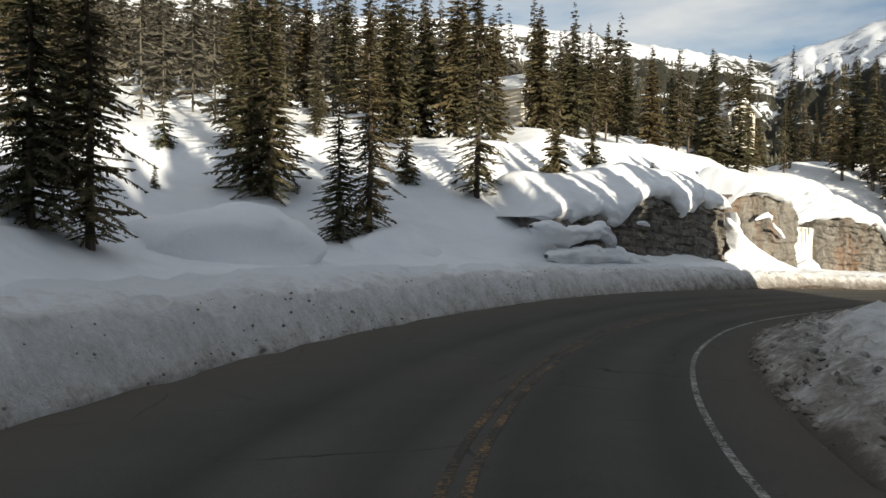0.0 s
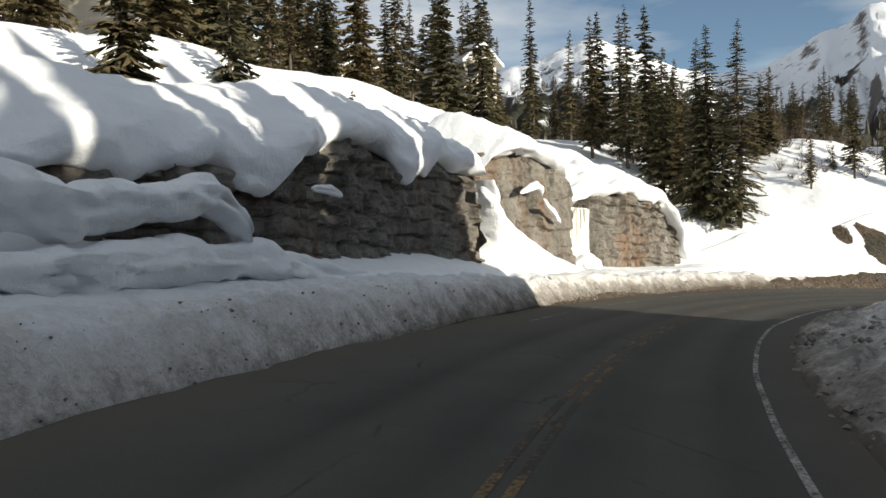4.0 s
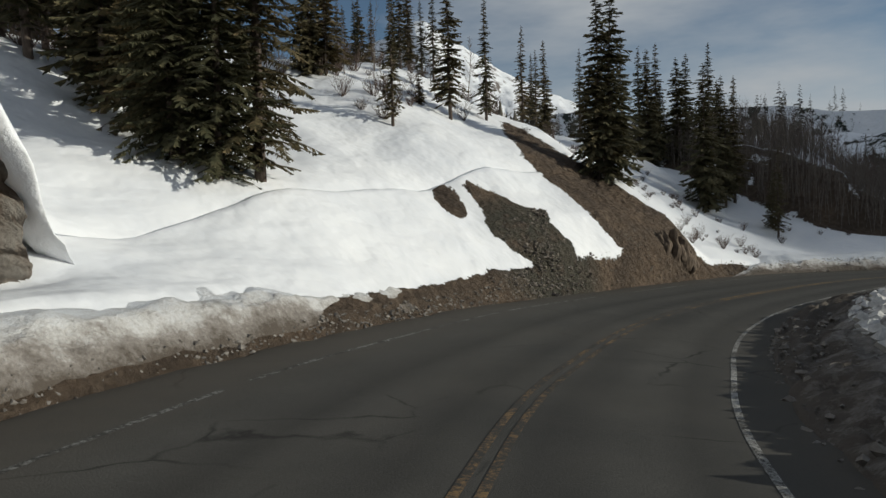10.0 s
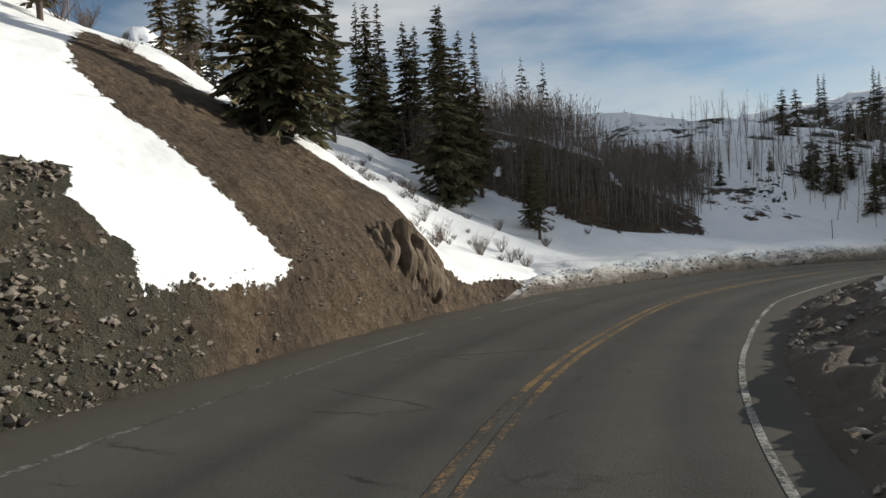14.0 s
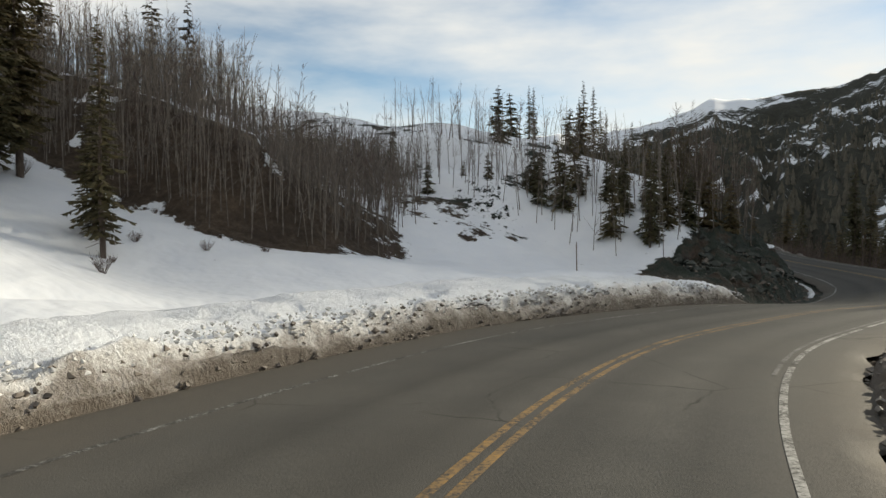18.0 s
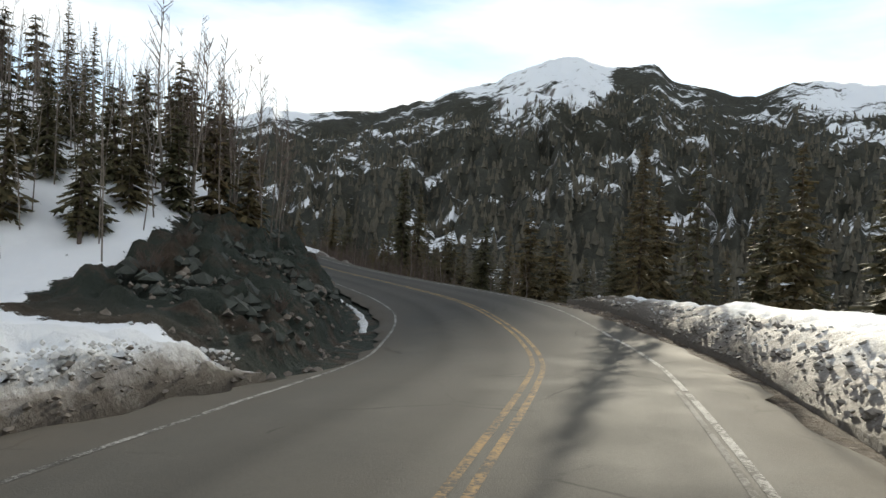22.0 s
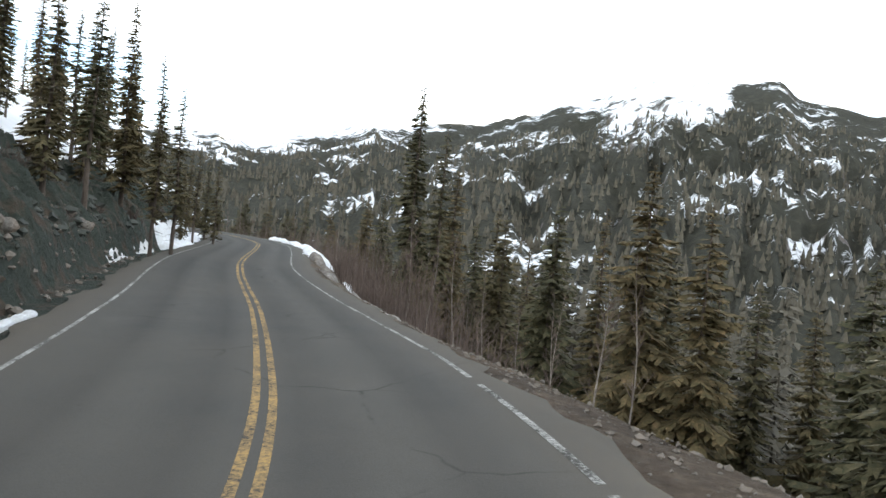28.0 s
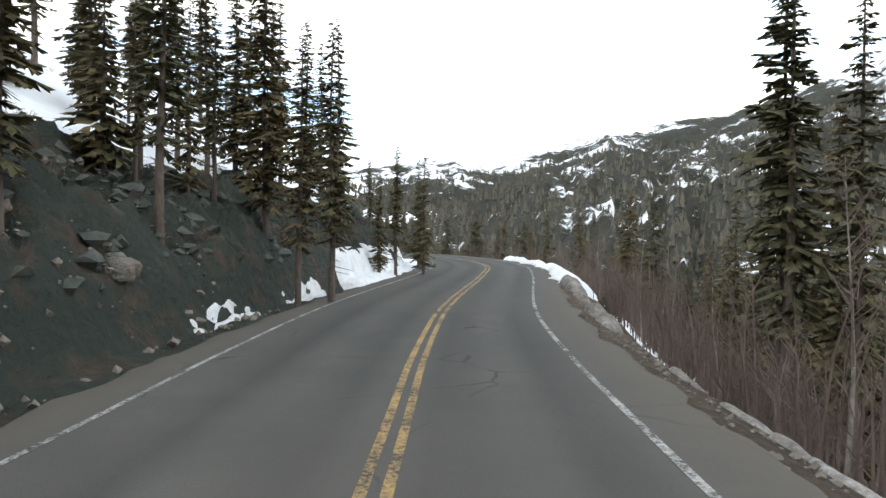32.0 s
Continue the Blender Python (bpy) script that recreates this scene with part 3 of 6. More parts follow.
def bare_of(x, y):
    """How far the ground is free of snow (0 to 1), and how green."""
    s, d, z = station(x, y)
    bare = np.zeros(len(s))
    # road bed and shoulders
    bare = np.maximum(bare, (np.abs(d) < np.interp(s, [0, 40, 60, 90, 116, 118, 140], [6.3, 6.9, 7.3, 7.3, 7.3, 7.4, 7.2])) * 1.0)
    # brown cut slope that leans back with height, between its snow edges
    near_edge = np.interp(d, [6.6, 7.5, 8.6, 14, 17, 20.7], [103.2, 102.0, 101.5, 101.7, 103.6, 106.2])
    far_edge = np.interp(d, [6.8, 8.6, 10, 12.5, 17, 21], [109.7, 109.4, 108.4, 108.0, 107.8, 106.6])
    bare = np.maximum(bare, (d > 4) * smoothstep(21.5, 20, d) * smoothstep(-0.7, 0.6, np.minimum(s - near_edge, far_edge - s)))
    # rubble patches in the snow before it
    lo = np.interp(d, [6.8, 7.7, 8.6, 9.3, 10.7, 12.4], [93.2, 94.4, 93.7, 93.4, 94.6, 95.0])
    hi = np.interp(d, [6.8, 7.8, 8.7, 9.5, 9.9, 11.1, 12.4], [97.6, 97.9, 97.4, 98.4, 96.9, 96.3, 95.3])
    bare = np.maximum(bare, (d > 3) * smoothstep(12.7, 12.1, d) * smoothstep(-0.5, 0.45, np.minimum(s - lo, hi - s)))
    bare = np.maximum(bare, smoothstep(1.5, 0.5, ((s - 93.3 - 0.35 * (d - 11.6)) / 0.85) ** 2 + ((d - 11.7) / 1.1) ** 2))
    # foot of the slope beside the cut
    bare = np.maximum(bare, smoothstep(90, 95, s) * smoothstep(111.5, 109.8, s) * (d > 0) * smoothstep(7.5, 6.6, d))
    # gravel shoulder at the foot of the uphill snow bank
    bare = np.maximum(bare, smoothstep(10, 30, s) * smoothstep(100, 92, s) * (d > 0) * smoothstep(8.0, 7.5, d))
    # dark steep bank behind the meadow, and thawed spots above it
    back, tall = ledge(x, y)
    ragged = 1.3 * wave(x, y, 24, 4.0)
    bare = np.maximum(bare, (d > 9) * np.clip((tall - 0.8 + 0.8 * wave(x, y, 27, 3.0)) / 2.0, 0, 1) * smoothstep(-1.2, 1.4, back + 0.5 * ragged) * smoothstep(9.4, 5.6, back + 1.6 * ragged) * (1 - 0.45 * smoothstep(0.3, 0.6, wave(x * 0.6, y, 28, 1.3))))
    bare = np.maximum(bare, (d > 16) * smoothstep(116, 120, s) * smoothstep(190, 165, s) * (back > 4) * (0.38 + 0.3 * wave(x, y, 21, 5.0)))
    bare = np.maximum(bare, (d > 22) * smoothstep(140, 148, s) * (0.30 + 0.34 * wave(x, y, 25, 4.0)))
    # shaded cut bank of the last stretch
    cut = smoothstep(150.0, 152.0, s + 0.25 * np.clip(d - 7, 0, 20)) * (d > 0) * (1 - 0.9 * smoothstep(11.6, 14.2, d + 1.6 * wave(x, y, 22, 5.0)))
    bare = np.maximum(bare, cut)
    # verge and slope on the valley side
    brink = np.interp(s, [160, 186, 193, 206, 212], [-11.0, -9.0, -6.0, -6.0, -7.0])
    low = smoothstep(160, 168, s) * (d < 0) * smoothstep(brink - 1.0, brink + 0.8, d + 0.9 * wave(x, y, 26, 2.5))
    bare = np.maximum(bare, low)
    bare = np.maximum(bare, (d < -16) * (0.50 + 0.3 * wave(x, y, 23, 11.0)) * smoothstep(148, 158, s))
    green = np.maximum(smoothstep(149, 153, s) * (d > 0), 0.6 * (d > 6.6) * smoothstep(2.2, 0.6, ((s - 95.4) / 3.4) ** 2 + ((d - 8.2) / 2.2) ** 2))
    return bare, green


X0, X1, Y0, Y1, CELL = -60.0, 256.0, -76.0, 160.0, 1.0
gx, gy = np.arange(X0, X1 + CELL / 2, CELL), np.arange(Y0, Y1 + CELL / 2, CELL)
ox = np.r_[X0 - np.geomspace(1, 2600, 22)[::-1], gx, X1 + np.geomspace(1, 2600, 22)]
oy = np.r_[Y0 - np.geomspace(1, 2600, 22)[::-1], gy, Y1 + np.geomspace(1, 2600, 22)]
GX, GY = np.meshgrid(ox, oy, indexing="ij")
GZ = height(GX, GY)
away = np.maximum(np.maximum(X0 - GX, GX - X1), np.maximum(Y0 - GY, GY - Y1)).clip(0)
GZ = GZ + (-60.0 - GZ) * smoothstep(150, 700, away)
gs, gd, gz0 = station(GX, GY)
GZ = GZ - 0.7 * (smoothstep(13.2, 11.6, np.abs(gd)) * (gs > SS[0] + 1) * (gs < SS[-1] - 1)).reshape(GX.shape)
bare, green = bare_of(GX.ravel(), GY.ravel())
ground = new("ground", mesh_of("ground", np.stack([GX, GY, GZ], -1).reshape(-1, 3), grid_faces(len(ox), len(oy)), M_GROUND, True, {"bare": bare, "green": green}))
tagged(ground, "snow-covered mountainside with bare earth and rubble", "ground", kind="structure")



def verge(name, side, label):
    """The strip of ground next to the road, laid out along it in fine steps."""
    vs, vd = np.arange(SS[0] + 2, SS[-1] - 2, 0.36), np.r_[np.arange(4.2, 10.0, 0.24), np.arange(10.0, 12.8, 0.2), 13.2]
    S, D = np.meshgrid(vs, vd, indexing="ij")
    p = road_at(S, side * D)
    z = height(p[..., 0], p[..., 1])
    rough = 0.05 * wave(S, D, 35, 0.5) + 0.10 * wave(S, D, 36, 1.3)
    b, g = bare_of(p[..., 0].ravel(), p[..., 1].ravel())
    lumpy = np.clip(D - 5.6, 0, 1) * (0.4 + 1.2 * b.reshape(S.shape) * ((S > 90) & (side > 0)))
    cut = smoothstep(150, 156, S) * (side > 0) * np.clip((D - 6.6) / 1.5, 0, 1)
    rough = rough + cut * (0.34 * np.round(2.2 * wave(S, D * 1.3, 37, 0.9)) / 2.2 + 0.4 * wave(S, D, 38, 2.2) + 0.14 * wave(S, D, 39, 0.4))
    p[..., 2] = z + rough * lumpy - 0.9 * smoothstep(12.7, 13.2, D)
    ob = new(name, mesh_of(name, p.reshape(-1, 3), grid_faces(len(vs), len(vd)), M_GROUND, True, {"bare": b, "green": g}))
    return tagged(ob, label, "verge", kind="structure")


verge("verge_uphill", 1, "snow, earth and rubble along the uphill edge of the road")
verge("verge_downhill", -1, "snow and gravel along the downhill edge of the road")

# ---- road ----
rs = np.arange(SS[0] + 1, SS[-1] - 1, 0.6)
rd = np.r_[-4.5, -4.2, -3.8, -3.2, np.linspace(-2.8, 3.6, 15), 4.0, 4.6, 5.2, 5.6]
RS, RD = np.meshgrid(rs, rd, indexing="ij")
crumble = 0.25 * wave(RS, RD * 3, 31, 1.1) + 0.15 * wave(RS, RD, 32, 0.5)
rim = np.interp(RS, [-50, 40, 60, 100, 140, 156], [5.9, 6.4, 6.9, 6.9, 6.7, 5.3])
edge_d = np.where(RD < -4.4, RD + crumble, np.where(RD > 5.5, rim + crumble, np.where(RD > 4.3, 4.0 + (RD - 4.0) / 1.6 * (rim - 4.0), RD)))
sag = np.where((RD < -4.4) | (RD > 5.5), -0.10, 0.0)
wheel = np.exp(-((np.abs(RD - 1.9) - 0.9) / 0.35) ** 2) + np.exp(-((np.abs(RD + 1.6) - 0.9) / 0.35) ** 2)
dusty = np.clip((np.where(RD > 0, RD - 0.9, -RD) - 3.0) / 1.2, 0, 1)
road = new("road", mesh_of("road", road_at(RS, edge_d, sag).reshape(-1, 3), grid_faces(len(rs), len(rd)), M_ASPHALT, True, {"track": np.clip(wheel, 0, 1).ravel(), "dust": dusty.ravel()}))
tagged(road, "worn two-lane grey asphalt mountain road with dusty edges", "road", kind="structure")


def stripe(name, s0, s1, d, width, mat, label, lift=0.006):
    n = max(2, int((s1 - s0) / 0.5))
    s = np.linspace(s0, s1, n)
    d = np.interp(s, *d) if isinstance(d, tuple) else d
    wob = 0.02 * wave(s, s * 0, 41, 3.0)
    v = np.stack([road_at(s, d + wob - width / 2, lift), road_at(s, d + wob, lift + 0.003), road_at(s, d + wob + width / 2, lift)], 1).reshape(-1, 3)
    return tagged(new(name, mesh_of(name, v, grid_faces(n, 3), mat)), label, "road marking", "road markings", "structure")


for d in (-0.13, 0.13):
    stripe("yellow_line", -40, 98, d, 0.12, M_YELLOW_OLD, "badly worn yellow centre line on the asphalt")
    stripe("yellow_line", 98, 158, d, 0.13, M_YELLOW_MID, "dull orange-yellow centre line on the asphalt")
    stripe("yellow_line", 158, SS[-1] - 8, d, 0.13, M_YELLOW, "worn yellow centre line painted on the asphalt")
LEFT_LINE = ([46, 60, 100, 130, 145, 154, 162, 172, 200], [4.3, 4.7, 4.75, 4.6, 4.6, 5.0, 4.9, 4.3, 4.15])
RIGHT_LINE = ([-40, 60, 85, 105, 118, 135, 150, 160, 172, 184, 195, 210], [-2.98, -3.0, -3.12, -3.3, -3.3, -3.15, -2.95, -2.95, -3.6, -3.8, -3.3, -3.1])
OLD_LINE = ([96, 105, 118, 135, 150], [-2.95, -3.08, -3.08, -2.93, -2.8])
stripe("white_edge_line", -40, 122, RIGHT_LINE, 0.11, M_WHITE, "white edge line painted on the asphalt")
stripe("white_edge_line", 143, SS[-1] - 8, LEFT_LINE, 0.11, M_WHITE, "white edge line painted on the asphalt")
stripe("old_edge_line", 126, 150, OLD_LINE, 0.09, M_OLD, "faded older edge line beside the white one")
random.seed(5)
for d, s0, s1 in ((LEFT_LINE, 46, 143), (RIGHT_LINE, 122, SS[-1] - 8)):
    s = s0
    while s < s1:
        run = random.uniform(5, 16)
        stripe("worn_edge_line", s, min(s + run, s1), d, 0.12, M_FADED if s1 == 143 else M_WHITE, "broken worn white edge line on the asphalt")
        s += run + random.uniform(0.25, 0.7)


# ---- plowed snow banks ----
def bank(name, s0, s1, side, profile, dirt, label, rough=0.10, ds=0.22, cast=1.0, seed=0):
    """A plowed bank along the road. profile(s) gives offsets and heights across it, dirt(s, u) how soiled it is."""
    s = np.arange(s0, s1, ds)
    us = np.linspace(0, 1, 26)
    rows, dirts = [], []
    for k in s:
        pd, ph = profile(k)
        uu = np.linspace(0, 1, len(pd))
        rows.append(np.stack([np.full(26, k), np.interp(us, uu, pd), np.interp(us, uu, ph)], 1))
        dirts.append(dirt(k, us))
    r = np.array(rows)
    body = np.sin(np.pi * np.clip(us, 0, 1)) ** 0.6
    n1 = wave(r[..., 0] * 1.0, r[..., 1] * 2 + r[..., 2] * 2, seed + 50, 0.9)
    n2 = wave(r[..., 0], r[..., 1] * 2 + r[..., 2] * 3, seed + 51, 0.33)
    n3 = wave(r[..., 0], r[..., 1], seed + 52, 3.1)
    off = rough * (1.3 * n1 + 0.8 * n2) * body
    end = np.clip(np.minimum(s - s0, s1 - s) / 2.5, 0, 1)[:, None]
    hh = (r[..., 2] + off + 0.16 * n3 * body) * end - 0.1 * (1 - end)
    hh[:, 0] -= 0.5
    hh[:, -1] -= 0.5
    pts = road_at(r[..., 0], side * (r[..., 1] + 0.6 * off), hh)
    ob = new(name, mesh_of(name, pts.reshape(-1, 3), grid_faces(len(s), 26), M_BANK, True, {"dirt": np.array(dirts).ravel()}))
    return tagged(ob, label, "snow bank", kind="structure")


def left_profile(s):
    tall = np.interp(s, [-40, 0, 25, 45, 62, 76, 90, 97], [1.2, 1.25, 1.35, 1.4, 1.2, 1.0, 0.75, 0.35])
    foot = np.interp(s, [-40, 20, 45, 62, 80, 97], [5.9, 6.0, 6.7, 6.9, 6.9, 6.8])
    return np.array([foot + 0.05, foot + 0.18, foot + 0.52, foot + 0.82, foot + 1.2, foot + 2.2, foot + 3.8, foot + 5.0]), np.array([-0.12, 0.12, 0.55 * tall, 0.88 * tall, tall, tall * 1.1, tall * 1.2, tall * 0.6])


def left_dirt(s, u):
    toe = np.interp(s, [0, 36, 46, 58, 75, 97], [0.42, 0.5, 0.75, 0.9, 1.0, 1.0])
    return np.interp(u, [0, 0.12, 0.24, 0.36, 0.5, 0.62, 0.8, 1], [toe * 1.1, toe, 0.78 * toe, 0.42 * toe + 0.08, 0.28, 0.14, 0.02, 0.0])


bank("snow_bank_left", -40, 95, 1, left_profile, left_dirt, "plowed vertical snow bank with grit in its face", seed=1)


def far_profile(s):
    tall = np.interp(s, [114, 120, 137, 147, 152], [0.55, 0.8, 0.9, 0.85, 0.35])
    return np.array([6.4, 6.5, 6.7, 6.9, 7.3, 8.5, 10, 12]), np.array([-0.12, 0.15, 0.5 * tall, 0.9 * tall, tall, tall * 1.15, tall * 1.25, tall * 0.9])


def far_dirt(s, u):
    return np.interp(u, [0, 0.15, 0.3, 0.42, 0.55, 0.7, 1], [1.05, 0.95, 0.62, 0.36, 0.06, 0.0, 0.0])


bank("snow_bank_meadow", 113, 152, 1, far_profile, far_dirt, "crumbling plowed snow bank along the meadow", 0.13, seed=5)


def inner_profile(s):
    tall = np.interp(s, [-40, 5, 20, 40, 60, 106, 123, 131], [0.6, 0.7, 0.95, 1.0, 0.95, 0.95, 0.85, 0.65])
    foot = np.interp(s, [-40, 12, 22, 40, 95, 112, 131], [4.5, 4.3, 4.0, 3.85, 3.9, 4.2, 4.6])
    return np.array([foot - 0.1, foot + 0.15, foot + 0.5, foot + 1.1, foot + 1.9, foot + 2.8, foot + 4.4, foot + 7.0]), np.array([-0.12, 0.10, 0.24, 0.36, 0.55 * tall, tall, tall * 0.97, tall * 0.35])


# Soil on the face, deepened to paint in the shade on its road side.
def inner_dirt_shade(s, u):
    clean = np.interp(s, [0, 20, 60, 96, 128], [0.1, 0.05, 0.18, 0.34, 0.34])
    soil = np.interp(s, [15, 50, 80, 100], [0.55, 0.55, 0.8, 1.0])
    return np.interp(u, [0, 0.2, 0.35, 0.5, 0.68, 0.78, 1], [1.3, 1.25 * soil, 1.2 * soil, 1.1 * soil, 0.75 * soil, clean, clean * 0.3])


bank("snow_bank_inner", -40, 135, -1, inner_profile, inner_dirt_shade, "dirty plowed snow bank inside the bend, its face darkened for shade", 0.17, seed=9)


def valley_profile(s):
    tall = np.interp(s, [127, 133, 143, 156, 164, 170, 176], [0.4, 0.95, 1.2, 1.15, 0.75, 0.42, 0.2])
    wide = np.interp(s, [158, 170], [1.0, 0.25])
    foot = np.interp(s, [127, 137, 150, 160, 166, 171, 178, 182], [5.0, 5.1, 4.95, 5.0, 5.8, 6.3, 6.8, 7.3])
    return np.array([foot, foot + 0.3, foot + 0.9, foot + 1.6, foot + 2.0 + 0.3 * wide, foot + 2.4 + 1.1 * wide, foot + 2.8 + 4.2 * wide, foot + 3.2 + 7.8 * wide]), np.array([-0.12, 0.15, 0.5 * tall, 0.85 * tall, tall, tall * (0.8 + 0.3 * wide), tall * (0.2 + 0.8 * wide), -0.6])


def valley_dirt(s, u):
    soil = np.interp(s, [150, 165, 174], [0.0, 0.25, 0.4])
    return np.interp(u, [0, 0.15, 0.3, 0.44, 0.55, 0.65, 1], [1.0, 0.85, 0.55, 0.42, 0.06, 0.0, 0.0]) + soil * np.interp(u, [0, 0.55, 0.7], [1.0, 1.0, 0.0])


bank("snow_bank_valley", 128, 176, -1, valley_profile, valley_dirt, "soiled plowed snow bank above the valley", 0.10, seed=13)


# ---- conifers ----
def spruce_meshes(seed, height_m, slim, bare_foot, sparse=1.0, coarse=False, fine=1):
    rng = random.Random(seed)
    wood, leaf = Soup(), Soup()
    sway = rng.uniform(-0.2, 0.2)
    lean = lambda z: (sway * z / height_m + 0.06 * math.sin(z * 0.5 + seed), 0.06 * math.cos(z * 0.6 + seed))
    steps = 7
    zs = [-0.8] + [height_m * k / steps for k in range(1, steps + 1)]
    tube(wood, [(*lean(max(a, 0)), a) for a in zs], [(0.010 * height_m + 0.04) * (1 - max(a, 0) / height_m) + 0.012 for a in zs], 7)
    z = height_m * bare_foot
    gap_dir = rng.uniform(0, 6.28)
    while z < height_m * 0.99:
        u = z / height_m
        full = min(1.0, 0.6 + 4.0 * (u - bare_foot))
        reach = slim * height_m * ((1 - u) ** 0.75) * full * rng.uniform(0.8, 1.15) + 0.10
        count = max(4, int((6 + 5 * (1 - u)) * sparse))
        for k in range(count):
            ang = 2 * math.pi * (k + rng.random() * 0.9) / count
            thin = 0.65 + 0.35 * math.cos(ang - gap_dir - z * 0.35)
            if rng.random() < 0.10 + 0.18 * (1 - thin):
                continue
            r = reach * rng.uniform(0.5, 1.2) * (0.8 + 0.2 * thin)
            droop = rng.uniform(0.1, 0.55) * (1.2 - u)
            cx, cy = lean(z)
            ca, sa = math.cos(ang), math.sin(ang)
            z0 = z + rng.uniform(-0.25, 0.25)
            pts, faces = [], []
            segs = 2 if coarse else max(3, min(8 * fine, int(r * fine / 0.29)))
            half = ((0.26 if coarse else 0.13) * r + 0.06) / fine**0.6
            spine = []
            for j in range(segs + 1):
                t = j / segs
                spine.append((cx + ca * r * t, cy + sa * r * t, z0 - droop * r * t * t + 0.14 * r * max(0, t - 0.6)))
            # short needle sprigs hang off both sides of each bough and along its back
            for j in range(segs):
                p, q = spine[j], spine[j + 1]
                t = (j + 0.5) / segs
                for sgn in (-1, 1):
                    ln = half * rng.uniform(0.7, 1.5) * (0.6 + 0.9 * math.sin(math.pi * min(1, 0.2 + 0.75 * t)))
                    fx, fy = ca * ln * 0.5 - sgn * sa * ln, sa * ln * 0.5 + sgn * ca * ln
                    drop = ln * rng.uniform(0.25, 0.8)
                    n0 = len(pts)
                    pts += [p, q, (q[0] + fx, q[1] + fy, q[2] - drop), (p[0] + fx * 0.75, p[1] + fy * 0.75, p[2] - drop * rng.uniform(0.5, 1.2))]
                    faces += [[n0, n0 + 1, n0 + 2], [n0, n0 + 2, n0 + 3]] if rng.random() < 0.6 else [[n0, n0 + 1, n0 + 2]]
                if rng.random() < 0.7:
                    n0 = len(pts)
                    hang = half * rng.uniform(0.5, 1.2)
                    pts += [p, q, ((p[0] + q[0]) / 2 + rng.uniform(-0.05, 0.05), (p[1] + q[1]) / 2 + rng.uniform(-0.05, 0.05), (p[2] + q[2]) / 2 - hang)]
                    faces.append([n0, n0 + 1, n0 + 2])
            tip = spine[-1]
            n0 = len(pts)
            pts += [spine[-2], (tip[0] + ca * half, tip[1] + sa * half, tip[2] - 0.05), (tip[0] - sa * 0.06, tip[1] + ca * 0.06, tip[2] - half * 0.5)]
            faces.append([n0, n0 + 1, n0 + 2])
            leaf.add(pts, faces)
        z += max(0.15, (0.028 * height_m) * (1.05 - 0.62 * u) / (0.6 + 0.4 * sparse)) * rng.uniform(0.7, 1.3) * (2.0 if coarse else 1.0)
    if bare_foot > 0.09:
        for k in range(16):
            zz = rng.uniform(0.05, bare_foot + 0.08) * height_m
            ang = rng.uniform(0, 6.28)
            ln = rng.uniform(0.5, 1.5)
            rod(wood, (*lean(zz), zz), (lean(zz)[0] + math.cos(ang) * ln, lean(zz)[1] + math.sin(ang) * ln, zz - 0.25 * ln), 0.03, 0.008, 3)
    return wood.mesh("trunk", M_BARK, True), leaf.mesh("crown", M_NEEDLE)


SPRUCE = [spruce_meshes(11, 14, 0.20, 0.03), spruce_meshes(12, 16, 0.16, 0.06), spruce_meshes(13, 18, 0.13, 0.12), spruce_meshes(14, 13, 0.17, 0.04), spruce_meshes(15, 17, 0.115, 0.24, 0.8), spruce_meshes(16, 15, 0.105, 0.10, 0.8), spruce_meshes(17, 14, 0.18, 0.03, 1.25, False, 3), spruce_meshes(18, 16, 0.15, 0.05, 1.25, False, 3)]
SPRUCE_H = [14, 16, 18, 13, 17, 15, 14, 16]
SAPLING = [spruce_meshes(21, 3.0, 0.24, 0.04, 0.8), spruce_meshes(22, 4.5, 0.22, 0.05, 0.8)]
rand = random.Random(77)


def ground_z(x, y):
    return float(height(np.array([x]), np.array([y]))[0])


def plant(x, y, tall, kind=None, label="dark green spruce standing in snow", group="spruces on the mountainside", z=None):
    if tall < 6:
        k = rand.randrange(2)
        trunk, crown, h = (*SAPLING[k], (3.0, 4.5)[k])
        name, cat = "sapling", "young tree"
    else:
        k = rand.randrange(6) if kind is None else kind
        trunk, crown, h = (*SPRUCE[k], SPRUCE_H[k])
        name, cat = "spruce", "tree"
    t = thing(name, (x, y, (ground_z(x, y) if z is None else z) - 0.1), label, cat, group, turn=rand.uniform(0, 6.28), size=tall / h)
    part("trunk", trunk, t)
    part("crown", crown, t)
    return t


